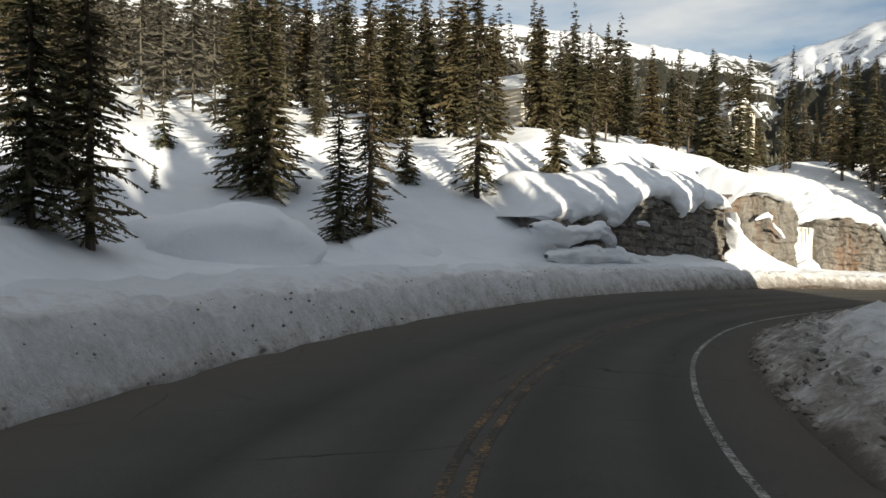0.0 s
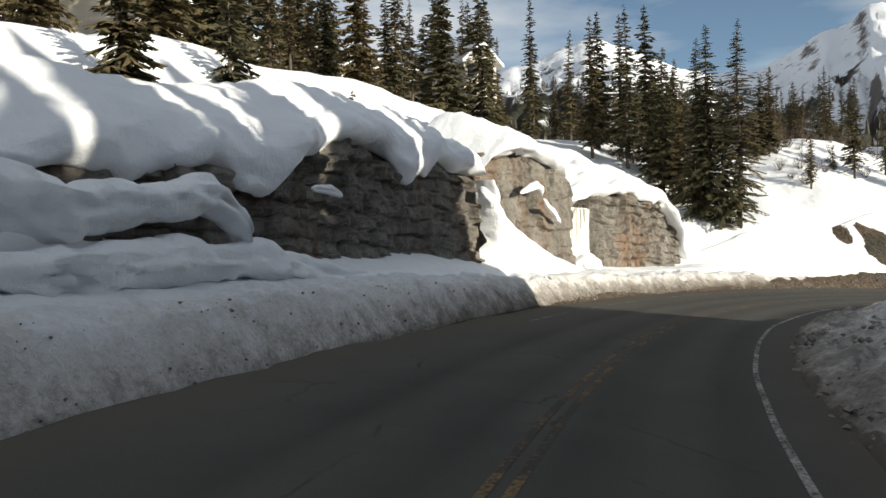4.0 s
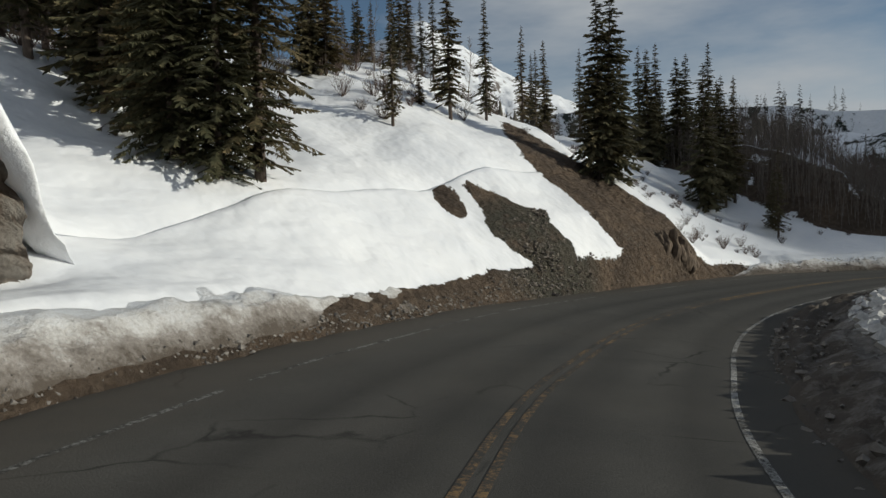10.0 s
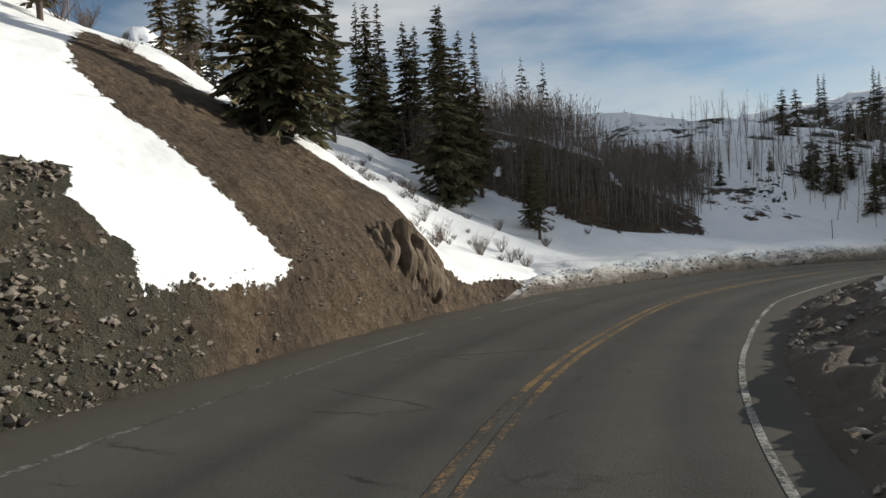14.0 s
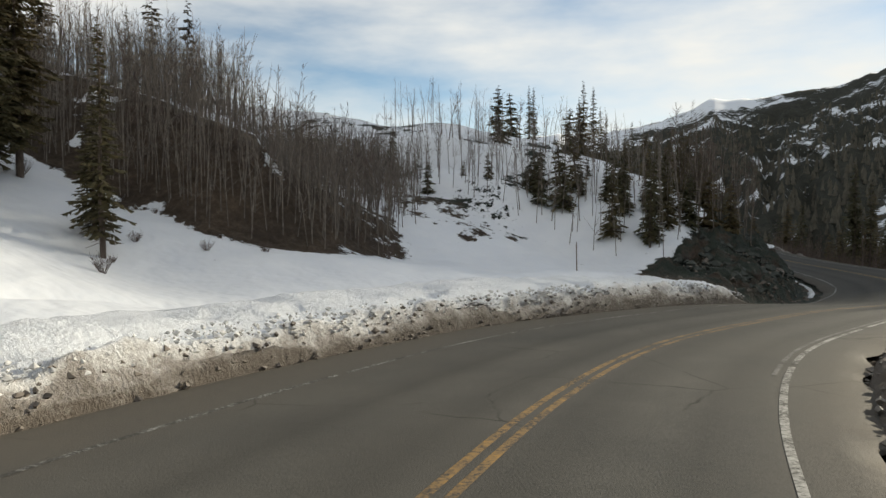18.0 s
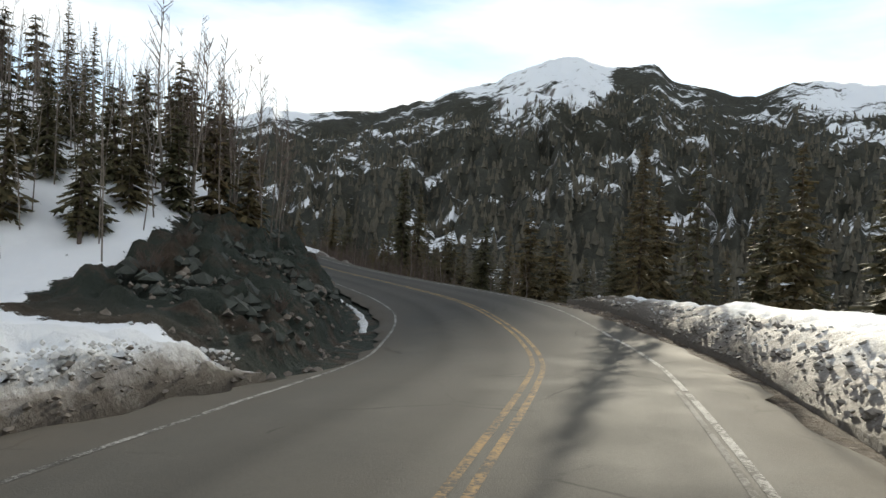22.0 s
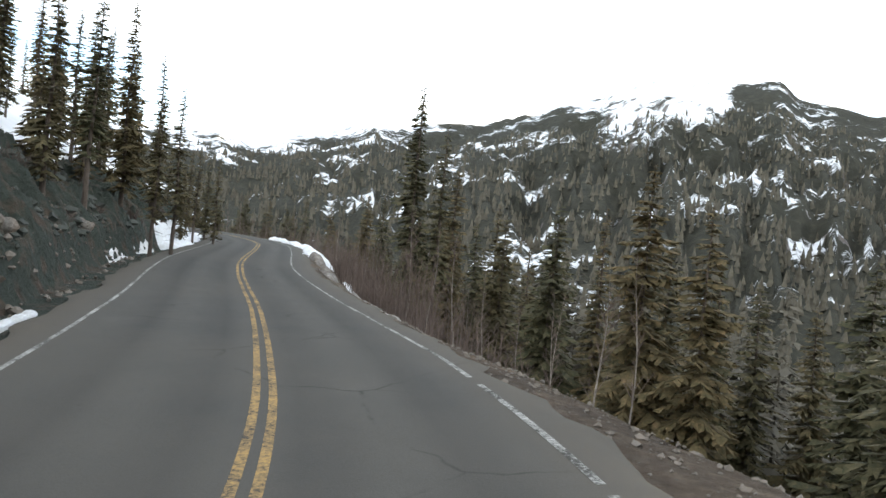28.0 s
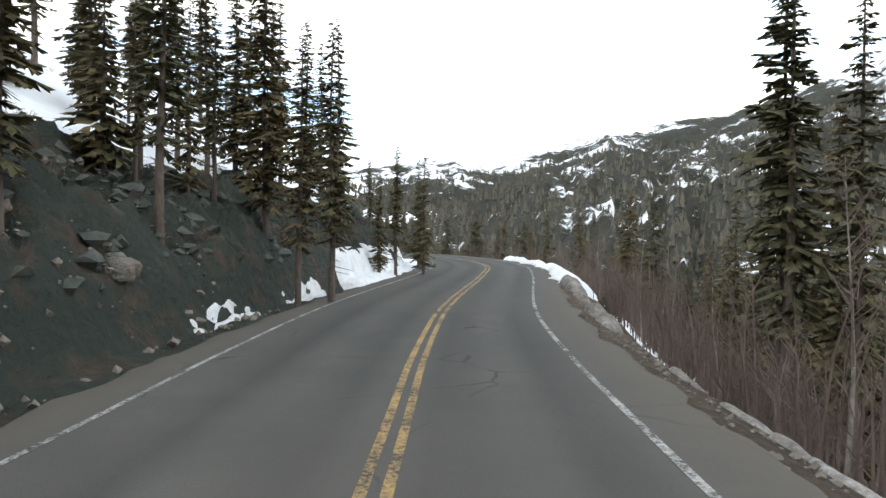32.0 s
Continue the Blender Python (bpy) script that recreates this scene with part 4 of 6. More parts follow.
# ---- bare aspens ----
def aspen_meshes(seed, height_m, leanx=0.0):
    rng = random.Random(seed)
    wood, twig = Soup(), Soup()
    top = height_m
    path = [(leanx * (max(z, 0) / top) ** 1.5 + 0.12 * math.sin(z * 0.7 + seed), 0.12 * math.cos(z * 0.55 + seed), z) for z in np.linspace(-0.4, top, 8)]
    tube(wood, path, [0.075 * (1 - k / 7.4) for k in range(8)], 6)
    for k in range(26):
        u = rng.uniform(0.3, 0.98)
        i = min(6, int(u * 7))
        p = Vector(path[i]).lerp(Vector(path[i + 1]), u * 7 - i)
        ang, ln = rng.uniform(0, 6.28), rng.uniform(0.8, 2.1) * (1.25 - u)
        tip = p + Vector((math.cos(ang) * ln * 0.7, math.sin(ang) * ln * 0.7, ln * rng.uniform(0.6, 1.1)))
        rod(twig, p, tip, 0.022, 0.008, 3)
        for _ in range(4):
            q = p.lerp(tip, rng.uniform(0.3, 1))
            e = q + Vector((rng.uniform(-0.4, 0.4), rng.uniform(-0.4, 0.4), rng.uniform(0.1, 0.6))) * ln * 0.6
            rod(twig, q, e, 0.011, 0.004, 3)
    return wood.mesh("trunk", M_ASPEN, True), twig.mesh("crown", M_TWIG)


ASPEN = [aspen_meshes(31, 9), aspen_meshes(32, 11, 0.8), aspen_meshes(33, 8, -0.5), aspen_meshes(34, 12, 0.5)]
ASPEN_H = [9, 11, 8, 12]


def plant_aspen(x, y, tall, label="bare leafless aspen with pale bark"):
    k = rand.randrange(4)
    t = thing("aspen", (x, y, ground_z(x, y) - 0.1), label, "tree", "bare aspens", turn=rand.uniform(0, 6.28), size=tall / ASPEN_H[k])
    part("trunk", ASPEN[k][0], t)
    part("crown", ASPEN[k][1], t)
    return t


# ---- mountains round the valley ----
HUB = (95.0, 38.0)


def mountain(name, crest, woods, near, far, seed, label):
    """A range seen all along the road: crest and tree line given as elevation over compass bearing."""
    az = np.arange(crest[0][0], crest[-1][0], 0.35)
    el = np.interp(az, [c[0] for c in crest], [c[1] for c in crest]) + (0.12 * wave(az, az * 0, seed, 1.3) + 0.10 * wave(az, az * 0, seed + 1, 0.5)) * (1 - np.exp(-(((az + 148) / 2.5) ** 2)))
    wd = np.interp(az, [c[0] for c in woods], [c[1] for c in woods])
    u = np.r_[np.linspace(0, 1, 40), 1.05, 1.2]
    A, U = np.meshgrid(az, u, indexing="ij")
    E = el[:, None]
    rr = near + (far - near) * U
    rise = np.clip(U, 0, 1) ** 1.15
    top = np.tan(np.radians(E)) * far - 6.0
    z = -62 + (top + 62) * rise
    rib = wave(A, U * 9, seed + 2, 2.2) + 0.6 * wave(A, U * 16, seed + 3, 0.9) + 0.4 * wave(A, U * 30, seed + 4, 0.45)
    z = z - np.abs(rib) * 0.075 * (top + 62) * np.sin(np.pi * np.clip(U, 0, 1)) ** 0.8
    z = np.where(U > 1, top - (U - 1) * 900, z)
    az_r = np.radians(A)
    x, y = HUB[0] - np.sin(az_r) * rr, HUB[1] + np.cos(az_r) * rr
    elev = np.degrees(np.arctan2(z + 6, rr))
    wood = np.clip(0.5 + (wd[:, None] - elev) * 0.10, 0.0, 0.66)
    ob = new(name, mesh_of(name, np.stack([x, y, z], -1).reshape(-1, 3), grid_faces(len(az), len(u)), M_MOUNTAIN, True, {"wood": wood.ravel()}))
    tagged(ob, label, "mountain", kind="structure")
    return az, u, x, y, z, wood


SOUTH = [(-206, 10), (-195, 10), (-180, 11.5), (-173, 12.6), (-169, 12.5), (-167, 11.8), (-164.7, 11.1), (-162.5, 11.7), (-159.4, 12.1), (-157, 12.2), (-155, 11.3), (-153, 11.2), (-151, 12.0), (-149.4, 12.2), (-148.5, 12.5), (-148.05, 12.95), (-147.7, 13.4), (-147.2, 13.7), (-146.2, 13.65), (-144.8, 13.6), (-143.6, 13.6), (-142.8, 13.95), (-141.2, 14.2), (-139.9, 14.25), (-138.4, 13.75), (-136.5, 13.1), (-135.1, 12.4), (-133.5, 11.95),
         (-132.3, 11.55), (-131, 11.2), (-129.5, 10.6), (-126.3, 9.75), (-123, 9.35), (-121, 8.9), (-119, 9.1), (-117, 9.1), (-114.5, 7.9), (-112, 7.3), (-110, 7.2), (-108.3, 6.4), (-106, 7.0), (-103, 6.6), (-98, 6.2), (-92, 5), (-86, 4)]
SOUTH_WOOD = [(-206, 8), (-172, 9), (-164, 9.5), (-160, 9), (-155, 12.5), (-148, 14.2), (-144.4, 14.0), (-143.6, 10.6), (-141.7, 9.9), (-138.5, 10.0), (-135.5, 10.0), (-133.0, 10.6), (-131.5, 12.6), (-127, 10.5), (-123, 10), (-119, 7.3), (-115, 7.0), (-110, 6.2), (-100, 5), (-86, 4)]
NORTH = [(-90, 4), (-76, 5), (-66, 6.3), (-64.3, 7.1), (-61, 8.7), (-57.1, 10.7), (-55, 12.0), (-53, 13.2), (-51.6, 14.2), (-50.6, 14.8), (-49.8, 14.6), (-48.6, 13.5), (-47, 13.3), (-44.5, 11.7), (-42, 10.9), (-40, 10.9), (-37, 11.8), (-30.5, 14.6), (-26, 13.2), (-21.5, 11.8), (-14.5, 13.1), (-6, 14.9), (4, 15.6), (17, 15.4), (28, 16.8), (45, 17), (70, 14)]
NORTH_WOOD = [(-90, 5), (-65, 5.5), (-58, 6.5), (-48, 7.5), (-38, 9.5), (-30, 10.5), (-20, 10.5), (-7, 12.8), (3, 13.6), (16, 14.0), (27, 14), (70, 12)]
south = mountain("mountain_south", SOUTH, SOUTH_WOOD, 330, 1900, 61, "snowy mountain range with conifer forest on its flanks")
north = mountain("mountain_north", NORTH, NORTH_WOOD, 330, 1700, 71, "snow peak and forested slopes above the road")


# ---- distant forest ----
def cone_forest(name, spots, label, seed, tiers=3, sides=6):
    """Many small distant conifers; spots are rows of x, y, z, height."""
    rng = np.random.RandomState(seed)
    n = len(spots)
    vs, fs = [], []
    base = 0
    for k in range(tiers):
        lo, hi = 0.04 + 0.27 * k, min(1.0, 0.5 + 0.25 * k)
        rad = 0.15 * (1 - 0.27 * k)
        ang = 2 * np.pi * np.arange(sides) / sides + rng.rand(n, 1) * 6.28
        rj = rad * rng.uniform(0.6, 1.35, (n, sides)) * spots[:, 3:4]
        zj = spots[:, 2:3] + spots[:, 3:4] * (lo + rng.uniform(-0.06, 0.06, (n, sides)))
        ring = np.stack([spots[:, 0:1] + np.cos(ang) * rj, spots[:, 1:2] + np.sin(ang) * rj, zj], -1)
        tip = np.stack([spots[:, 0], spots[:, 1], spots[:, 2] + spots[:, 3] * hi], -1)[:, None]
        v = np.concatenate([ring, tip], 1)
        vs.append(v.reshape(-1, 3))
        idx = base + np.arange(n)[:, None] * (sides + 1)
        for j in range(sides):
            fs.append(np.concatenate([idx + j, idx + (j + 1) % sides, idx + sides], 1))
        base += n * (sides + 1)
    ob = new(name, mesh_of(name, np.concatenate(vs), np.concatenate(fs), M_HAZED_NEEDLE, False))
    return tagged(ob, label, "forest", kind="stuff")


def mountain_spots(range_data, count, seed, lo, hi):
    az, u, x, y, z, wood = range_data
    rng = np.random.RandomState(seed)
    keep = []
    while len(keep) < count:
        i, j = rng.randint(0, len(az) - 1), rng.randint(lo, hi)
        clump = wave(np.array([x[i, j]]), np.array([y[i, j]]), seed + 5, 60.0)[0]
        if wood[i, j] > 0.45 and clump > rng.uniform(-0.9, 0.35):
            a, b = rng.rand(2)
            p = [(g[i, j] * (1 - a) + g[i + 1, j] * a) * (1 - b) + (g[i, j + 1] * (1 - a) + g[i + 1, j + 1] * a) * b for g in (x, y, z)]
            keep.append((*p, rng.uniform(11, 21)))
    return np.array(keep)


cone_forest("mountain_forest", mountain_spots(south, 7000, 81, 1, 30), "dark conifers scattered over the snowy mountain flank", 1, 2, 5)
cone_forest("mountain_forest", mountain_spots(north, 5000, 82, 1, 34), "conifers covering the sunlit slope under the peaks", 2, 2, 5)


def far_ground(x, y):
    z = height(x, y)
    off = np.maximum(np.maximum(X0 - x, x - X1), np.maximum(Y0 - y, y - Y1)).clip(0)
    return z + (-60.0 - z) * smoothstep(150, 700, off)


def scatter(count, seed, test, box, apart, tall):
    rng = np.random.RandomState(seed)
    out = []
    for _ in range(14):
        x, y = rng.uniform(box[0], box[1], 1500), rng.uniform(box[2], box[3], 1500)
        s, d, z = station(x, y)
        ok = test(x, y, s, d)
        for k in np.nonzero(ok)[0]:
            if len(out) >= count:
                break
            if all((x[k] - o[0]) ** 2 + (y[k] - o[1]) ** 2 > apart**2 for o in out[-400:]):
                out.append((x[k], y[k], rng.uniform(*tall)))
        if len(out) >= count:
            break
    return out


def crown_template(seed, tall, slim, foot):
    wood, leaf = spruce_meshes(seed, tall, slim, foot, 0.55, True)
    v = np.array([p.co[:] for p in leaf.vertices]) / tall
    f = [list(p.vertices) for p in leaf.polygons]
    stem = np.array([(0.008, 0, -0.02), (-0.004, 0.007, -0.02), (-0.004, -0.007, -0.02), (0, 0, 0.9)])
    n = len(v)
    return np.concatenate([v, stem]), f + [[n, n + 1, n + 3], [n + 1, n + 2, n + 3], [n + 2, n, n + 3]]


CROWNS = [crown_template(51, 14, 0.15, 0.05), crown_template(52, 16, 0.12, 0.1), crown_template(53, 13, 0.17, 0.04)]


def forest_from(name, rows, label, seed):
    """A stand of conifers too many to count, joined into one."""
    a = np.array(rows)
    z = far_ground(a[:, 0], a[:, 1]) - 0.2
    rng = np.random.RandomState(seed)
    vs, fs, n = [], [], 0
    for (x, y, h), zz in zip(rows, z):
        v, f = CROWNS[rng.randint(3)]
        t = rng.rand() * 6.28
        c, s_ = math.cos(t) * h, math.sin(t) * h
        w = rng.uniform(0.85, 1.2)
        vs.append(np.stack([x + w * (v[:, 0] * c - v[:, 1] * s_), y + w * (v[:, 0] * s_ + v[:, 1] * c), zz + v[:, 2] * h], 1))
        fs.extend([[k + n for k in q] for q in f])
        n += len(v)
    return tagged(new(name, mesh_of(name, np.concatenate(vs), fs, M_HAZED_NEEDLE, False)), label, "forest", kind="stuff")


def far_cones(name, rows, label, seed):
    a = np.array(rows)
    return cone_forest(name, np.stack([a[:, 0], a[:, 1], far_ground(a[:, 0], a[:, 1]) - 0.3, a[:, 2]], 1), label, seed, 4, 6)


far_cones("valley_forest_far", scatter(1500, 97, lambda x, y, s, d: (d < -150) & (x > 60) & (wave(x, y, 98, 40.0) > -0.5), (60, 620, -480, -60), 3.0, (13, 22)), "dark conifers across the valley floor", 8)
far_cones("hillside_forest_far", scatter(900, 99, lambda x, y, s, d: (d > 150) & (wave(x, y, 98, 40.0) > -0.4), (-300, 400, 180, 480), 3.0, (11, 17)), "conifers high on the hillside", 9)
forest_from("valley_forest", scatter(240, 91, lambda x, y, s, d: (d < -45) & (x > 100) & (wave(x, y, 92, 25.0) > -0.5), (100, 330, -190, 0), 3.6, (14, 22)), "dense dark conifer forest filling the valley", 3)
forest_from("hillside_forest", scatter(620, 93, lambda x, y, s, d: (d > 38) & (s < 72) & (wave(x, y, 94, 22.0) > -0.45), (-120, 70, 60, 220), 2.8, (11, 17)), "conifers on the sunlit hillside above the road", 4)
forest_from("hillside_forest", scatter(90, 135, lambda x, y, s, d: (d > 40) & (d < 85) & (s > 108) & (s < 140), (95, 190, 60, 160), 2.6, (5, 9)), "small dark conifers on the snowy hill", 12)
forest_from("hillside_forest", scatter(80, 95, lambda x, y, s, d: (d > 70) & (s > 118) & (wave(x, y, 96, 18.0) > -0.1), (120, 330, 20, 170), 4.0, (6, 9)), "conifers along the hillside crest", 5)



# ---- rock cliff with its snow cap ----
def cliff_face(name, s0, s1, foot, top_h, seed, label, low=0.9, lean=0.10, layered=1.0):
    """A blocky rock face along the road: foot(s) is its distance from the centre line, top_h(s) its height."""
    ss = np.arange(s0, s1 + 0.01, 0.14)
    n = 58
    u = np.linspace(0, 1, n)
    S, U = np.meshgrid(ss, u, indexing="ij")
    top = np.interp(ss, *top_h)[:, None]
    ft = np.interp(ss, *foot)[:, None]
    H = low + (top - low) * U
    wob = 0.35 * wave(S, H, seed + 9, 1.6) + 0.12 * wave(S, H, seed + 10, 0.5)
    rng = np.random.RandomState(seed)
    deep = rng.rand(97, 97)
    row_u = H / 0.62 + wob + 0.06 * S
    row = np.floor(row_u).astype(int)
    col_u = S / 0.95 + deep[row % 97, 5] * 3 + 0.7 * wob
    col = np.floor(col_u).astype(int)
    blocks = 0.40 * layered * (deep[row % 97, col % 97] - 0.5)
    big_u, big_v = H / 1.9 + 0.7 * wob, S / 1.7 + 0.8 * wob
    blocks = blocks + 0.55 * (deep[np.floor(big_u).astype(int) % 97, (np.floor(big_v).astype(int) + 31) % 97] - 0.5)
    seam = np.minimum(np.minimum(row_u - row, row + 1 - row_u) * 0.62, np.minimum(col_u - col, col + 1 - col_u) * 0.95)
    strata = np.round(2.0 * wave(S * 0.22, H, seed + 1, 0.42)) / 2.0 * 0.12 * layered
    crack = -0.16 * layered * np.exp(-((seam / 0.06) ** 2)) - (0.36 - 0.14 * layered) * np.exp(-((wave(S, H * 0.15, seed + 2, 1.1)) / 0.06) ** 2)
    fine = 0.07 * wave(S, H, seed + 3, 0.3) + 0.05 * wave(S, H, seed + 4, 0.13)
    swell = 0.55 * wave(S, H * 0.5, seed + 5, 3.2)
    edge = np.clip(np.minimum(S - s0, s1 - S) / 0.7, 0, 1)
    D = ft + lean * (H - low) - (blocks + strata + crack + fine + swell * 0.7) * edge + (1 - edge) * 1.4
    over = np.clip((U - 0.9) / 0.1, 0, 1)
    D = D + over**2 * 0.35
    z_off = 0.10 * wave(S, H, seed + 6, 0.5)
    p = road_at(S, D, H + z_off)
    back = road_at(ss, np.interp(ss, *foot) + lean * (top[:, 0] - low) + 3.5, top[:, 0] + 0.1)
    p = np.concatenate([p, back[:, None]], 1)
    ob = new(name, mesh_of(name, p.reshape(-1, 3), grid_faces(len(ss), n + 1), M_ROCK, False))
    return tagged(ob, label, "cliff", kind="structure")


FOOT_A = ([32, 36, 38, 41, 46, 50, 53.6], [11.3, 11.0, 10.6, 10.4, 10.3, 9.9, 9.9])
TOP_A = ([32, 35, 38, 40, 42, 45, 48.8, 51, 53.6], [4.4, 4.8, 4.7, 5.1, 5.9, 6.8, 6.6, 6.3, 6.0])
FOOT_B = ([54, 56, 60, 62.4, 64.0], [10.4, 10.3, 10.2, 10.7, 12.2])
TOP_B = ([54, 55.2, 57, 60, 61.8, 63, 64], [6.4, 7.6, 8.0, 7.9, 7.6, 6.7, 5.8])
FOOT_C = ([65.0, 66.0, 68, 72, 74.7], [12.2, 11.0, 10.5, 10.5, 10.9])
TOP_C = ([65.0, 65.8, 67, 67.6, 68.4, 71.5, 73, 74, 74.7], [5.7, 6.6, 6.7, 6.2, 6.8, 6.6, 5.5, 3.7, 2.3])
cliff_face("rock_cliff", 33, 53.7, FOOT_A, TOP_A, 201, "dark shaded grey-brown rock face under overhanging snow")
cliff_face("rock_cliff", 54.1, 64.0, FOOT_B, TOP_B, 221, "tall grey-brown rock face with rust streaks and ledges", layered=0.4)
cliff_face("rock_cliff", 65.0, 74.7, FOOT_C, TOP_C, 241, "layered blocky grey rock face at the bend")
cliff_face("rock_cliff", 63.2, 65.8, ([63, 66], [13.0, 13.0]), ([63, 66], [5.2, 5.2]), 261, "recessed rock behind the frozen seep")


def snow_cap(name, s0, s1, foot, top_h, seed, hang, thick, label, coarse=1.0, ease=2.2):
    """A rounded cornice of snow lying on the cliff's edge and drooping over it in tongues."""
    ss = np.arange(s0, s1 + 0.01, 0.2)
    ft, tp = np.interp(ss, *foot), np.interp(ss, *top_h)
    ft = ft + 0.10 * (tp - 0.9)
    droop = hang * np.clip(0.15 + 0.9 * wave(ss, ss * 0, seed, 2.1) + 0.35 * wave(ss, ss * 0, seed + 1, 0.8), 0.0, 1.6)
    taper = np.clip((s1 - ss) / 3.0, 0.12, 1) * np.clip((ss - s0) / 1.5, 0.2, 1)
    lip = 0.40 + 0.35 * wave(ss, ss * 0, seed + 2, 1.6)
    lip, droop = lip * taper, droop * taper + 0.3 * hang * np.clip(wave(ss, ss * 0, seed + 7, 0.55), 0, 1)
    th = thick * (0.35 + 0.65 * taper) * (0.9 + 0.25 * wave(ss, ss * 0, seed + 3, 2.8))
    prof = []
    for k in range(len(ss)):
        f, t, l, d, h = ft[k], tp[k], lip[k], droop[k], th[k]
        dd = [f + 0.5, f + 0.05, f - l * 0.7, f - l - 0.22, f - l - 0.30, f - l - 0.15, f - l * 0.4 + 0.2, f + 0.9, f + 1.8, f + 3.0, f + 4.6, f + 6.2]
        hh = [t - 0.15, t - 0.25 - d * 0.6, t - 0.12 - d, t + 0.05 - d * 0.8, t + 0.3 * h - d * 0.55, t + 0.62 * h - d * 0.3, t + 0.9 * h - d * 0.08, t + h + 0.25, t + h + 0.75, t + h + 1.3, t + h + 1.5, t + h - 0.4]
        prof.append(np.stack([np.full(12, ss[k]), dd, hh], 1))
    r = np.array(prof)
    q = np.linspace(0, 11, 45)
    fine = np.stack([np.stack([np.interp(q, np.arange(12), r[k, :, c]) for c in range(3)], 1) for k in range(len(ss))])
    for _ in range(3):
        fine[:, 1:-1] = 0.25 * fine[:, :-2] + 0.5 * fine[:, 1:-1] + 0.25 * fine[:, 2:]
        fine[1:-1] = 0.25 * fine[:-2] + 0.5 * fine[1:-1] + 0.25 * fine[2:]
    end = smoothstep(0, 1, np.minimum((ss - s0) / ease, (s1 - ss) / 2.2))[:, None]
    hh = fine[..., 2] + 0.13 * coarse * wave(fine[..., 0], fine[..., 1] * 1.5, seed + 5, 0.8) + 0.06 * coarse * wave(fine[..., 0], fine[..., 1] * 1.5 + fine[..., 2], seed + 6, 0.33)
    mid = tp[:, None] + 0.0
    hh = mid + (hh - mid) * end - 0.4 * (1 - end)
    dd = fine[..., 1] + (1 - end) * 0.6 + 0.10 * coarse * wave(fine[..., 0] * 1.4, fine[..., 2] * 1.4, seed + 8, 0.7) + 0.05 * coarse * wave(fine[..., 0], fine[..., 2], seed + 9, 0.28)
    ob = new(name, mesh_of(name, road_at(fine[..., 0], dd, hh).reshape(-1, 3), grid_faces(len(ss), 45), M_SNOW))
    return tagged(ob, label, "snow cap", kind="structure")


snow_cap("snow_cornice", 32.2, 54.6, ([30, 36, 38, 41, 46, 50, 54, 56], [11.4, 11.0, 10.6, 10.4, 10.3, 9.9, 9.8, 10.2]), ([30, 33, 36, 38, 40, 42, 45, 48, 51, 54], [4.4, 4.7, 4.8, 4.8, 5.1, 5.8, 6.6, 6.8, 6.5, 6.7]), 301, 1.5, 1.2, "thick rounded snow cornice drooping over the rock", 1.2, 3.0)
snow_cap("snow_cornice", 54.4, 63.6, FOOT_B, TOP_B, 311, 0.35, 0.9, "smooth snow cap along the rim of the tall rock face")
snow_cap("snow_cornice", 62.6, 75.6, ([62, 64, 65.2, 66.2, 68, 72, 76], [12.4, 12.2, 12.0, 10.9, 10.5, 10.5, 11.2]), ([62, 64, 65.5, 67, 68.4, 71.5, 73, 74.2, 75.6], [6.0, 5.6, 6.1, 6.7, 6.8, 6.6, 5.2, 3.2, 1.8]), 321, 0.75, 0.95, "snow cap with a hanging tongue on the layered rock", 1.6)


def lump(name, s, d, h, size, seed, label, mat=None):
    """A soft heap of snow."""
    bm = bmesh.new()
    bmesh.ops.create_icosphere(bm, subdivisions=4, radius=1.0)
    p = road_at(s, d, h)
    for v in bm.verts:
        n = noise.noise(v.co * 1.3 + Vector((seed, 0, 0))) * 0.28 + noise.noise(v.co * 3.1 + Vector((0, seed, 0))) * 0.09
        v.co = v.co * (1 + n)
        v.co = Vector((v.co.x * size[0], v.co.y * size[1], v.co.z * size[2]))
    me = bpy.data.meshes.new(name)
    bm.to_mesh(me)
    bm.free()
    me.materials.append(mat or M_SNOW)
    me.polygons.foreach_set("use_smooth", [True] * len(me.polygons))
    ob = new(name, me)
    i = int(np.clip(np.searchsorted(SS, s), 0, len(SS) - 1))
    ob.matrix_basis = Matrix.LocRotScale(tuple(p), Euler((0, 0, math.atan2(TAN[i, 1], TAN[i, 0]))), (1, 1, 1))
    return tagged(ob, label, "snow drift", "snow drifts")


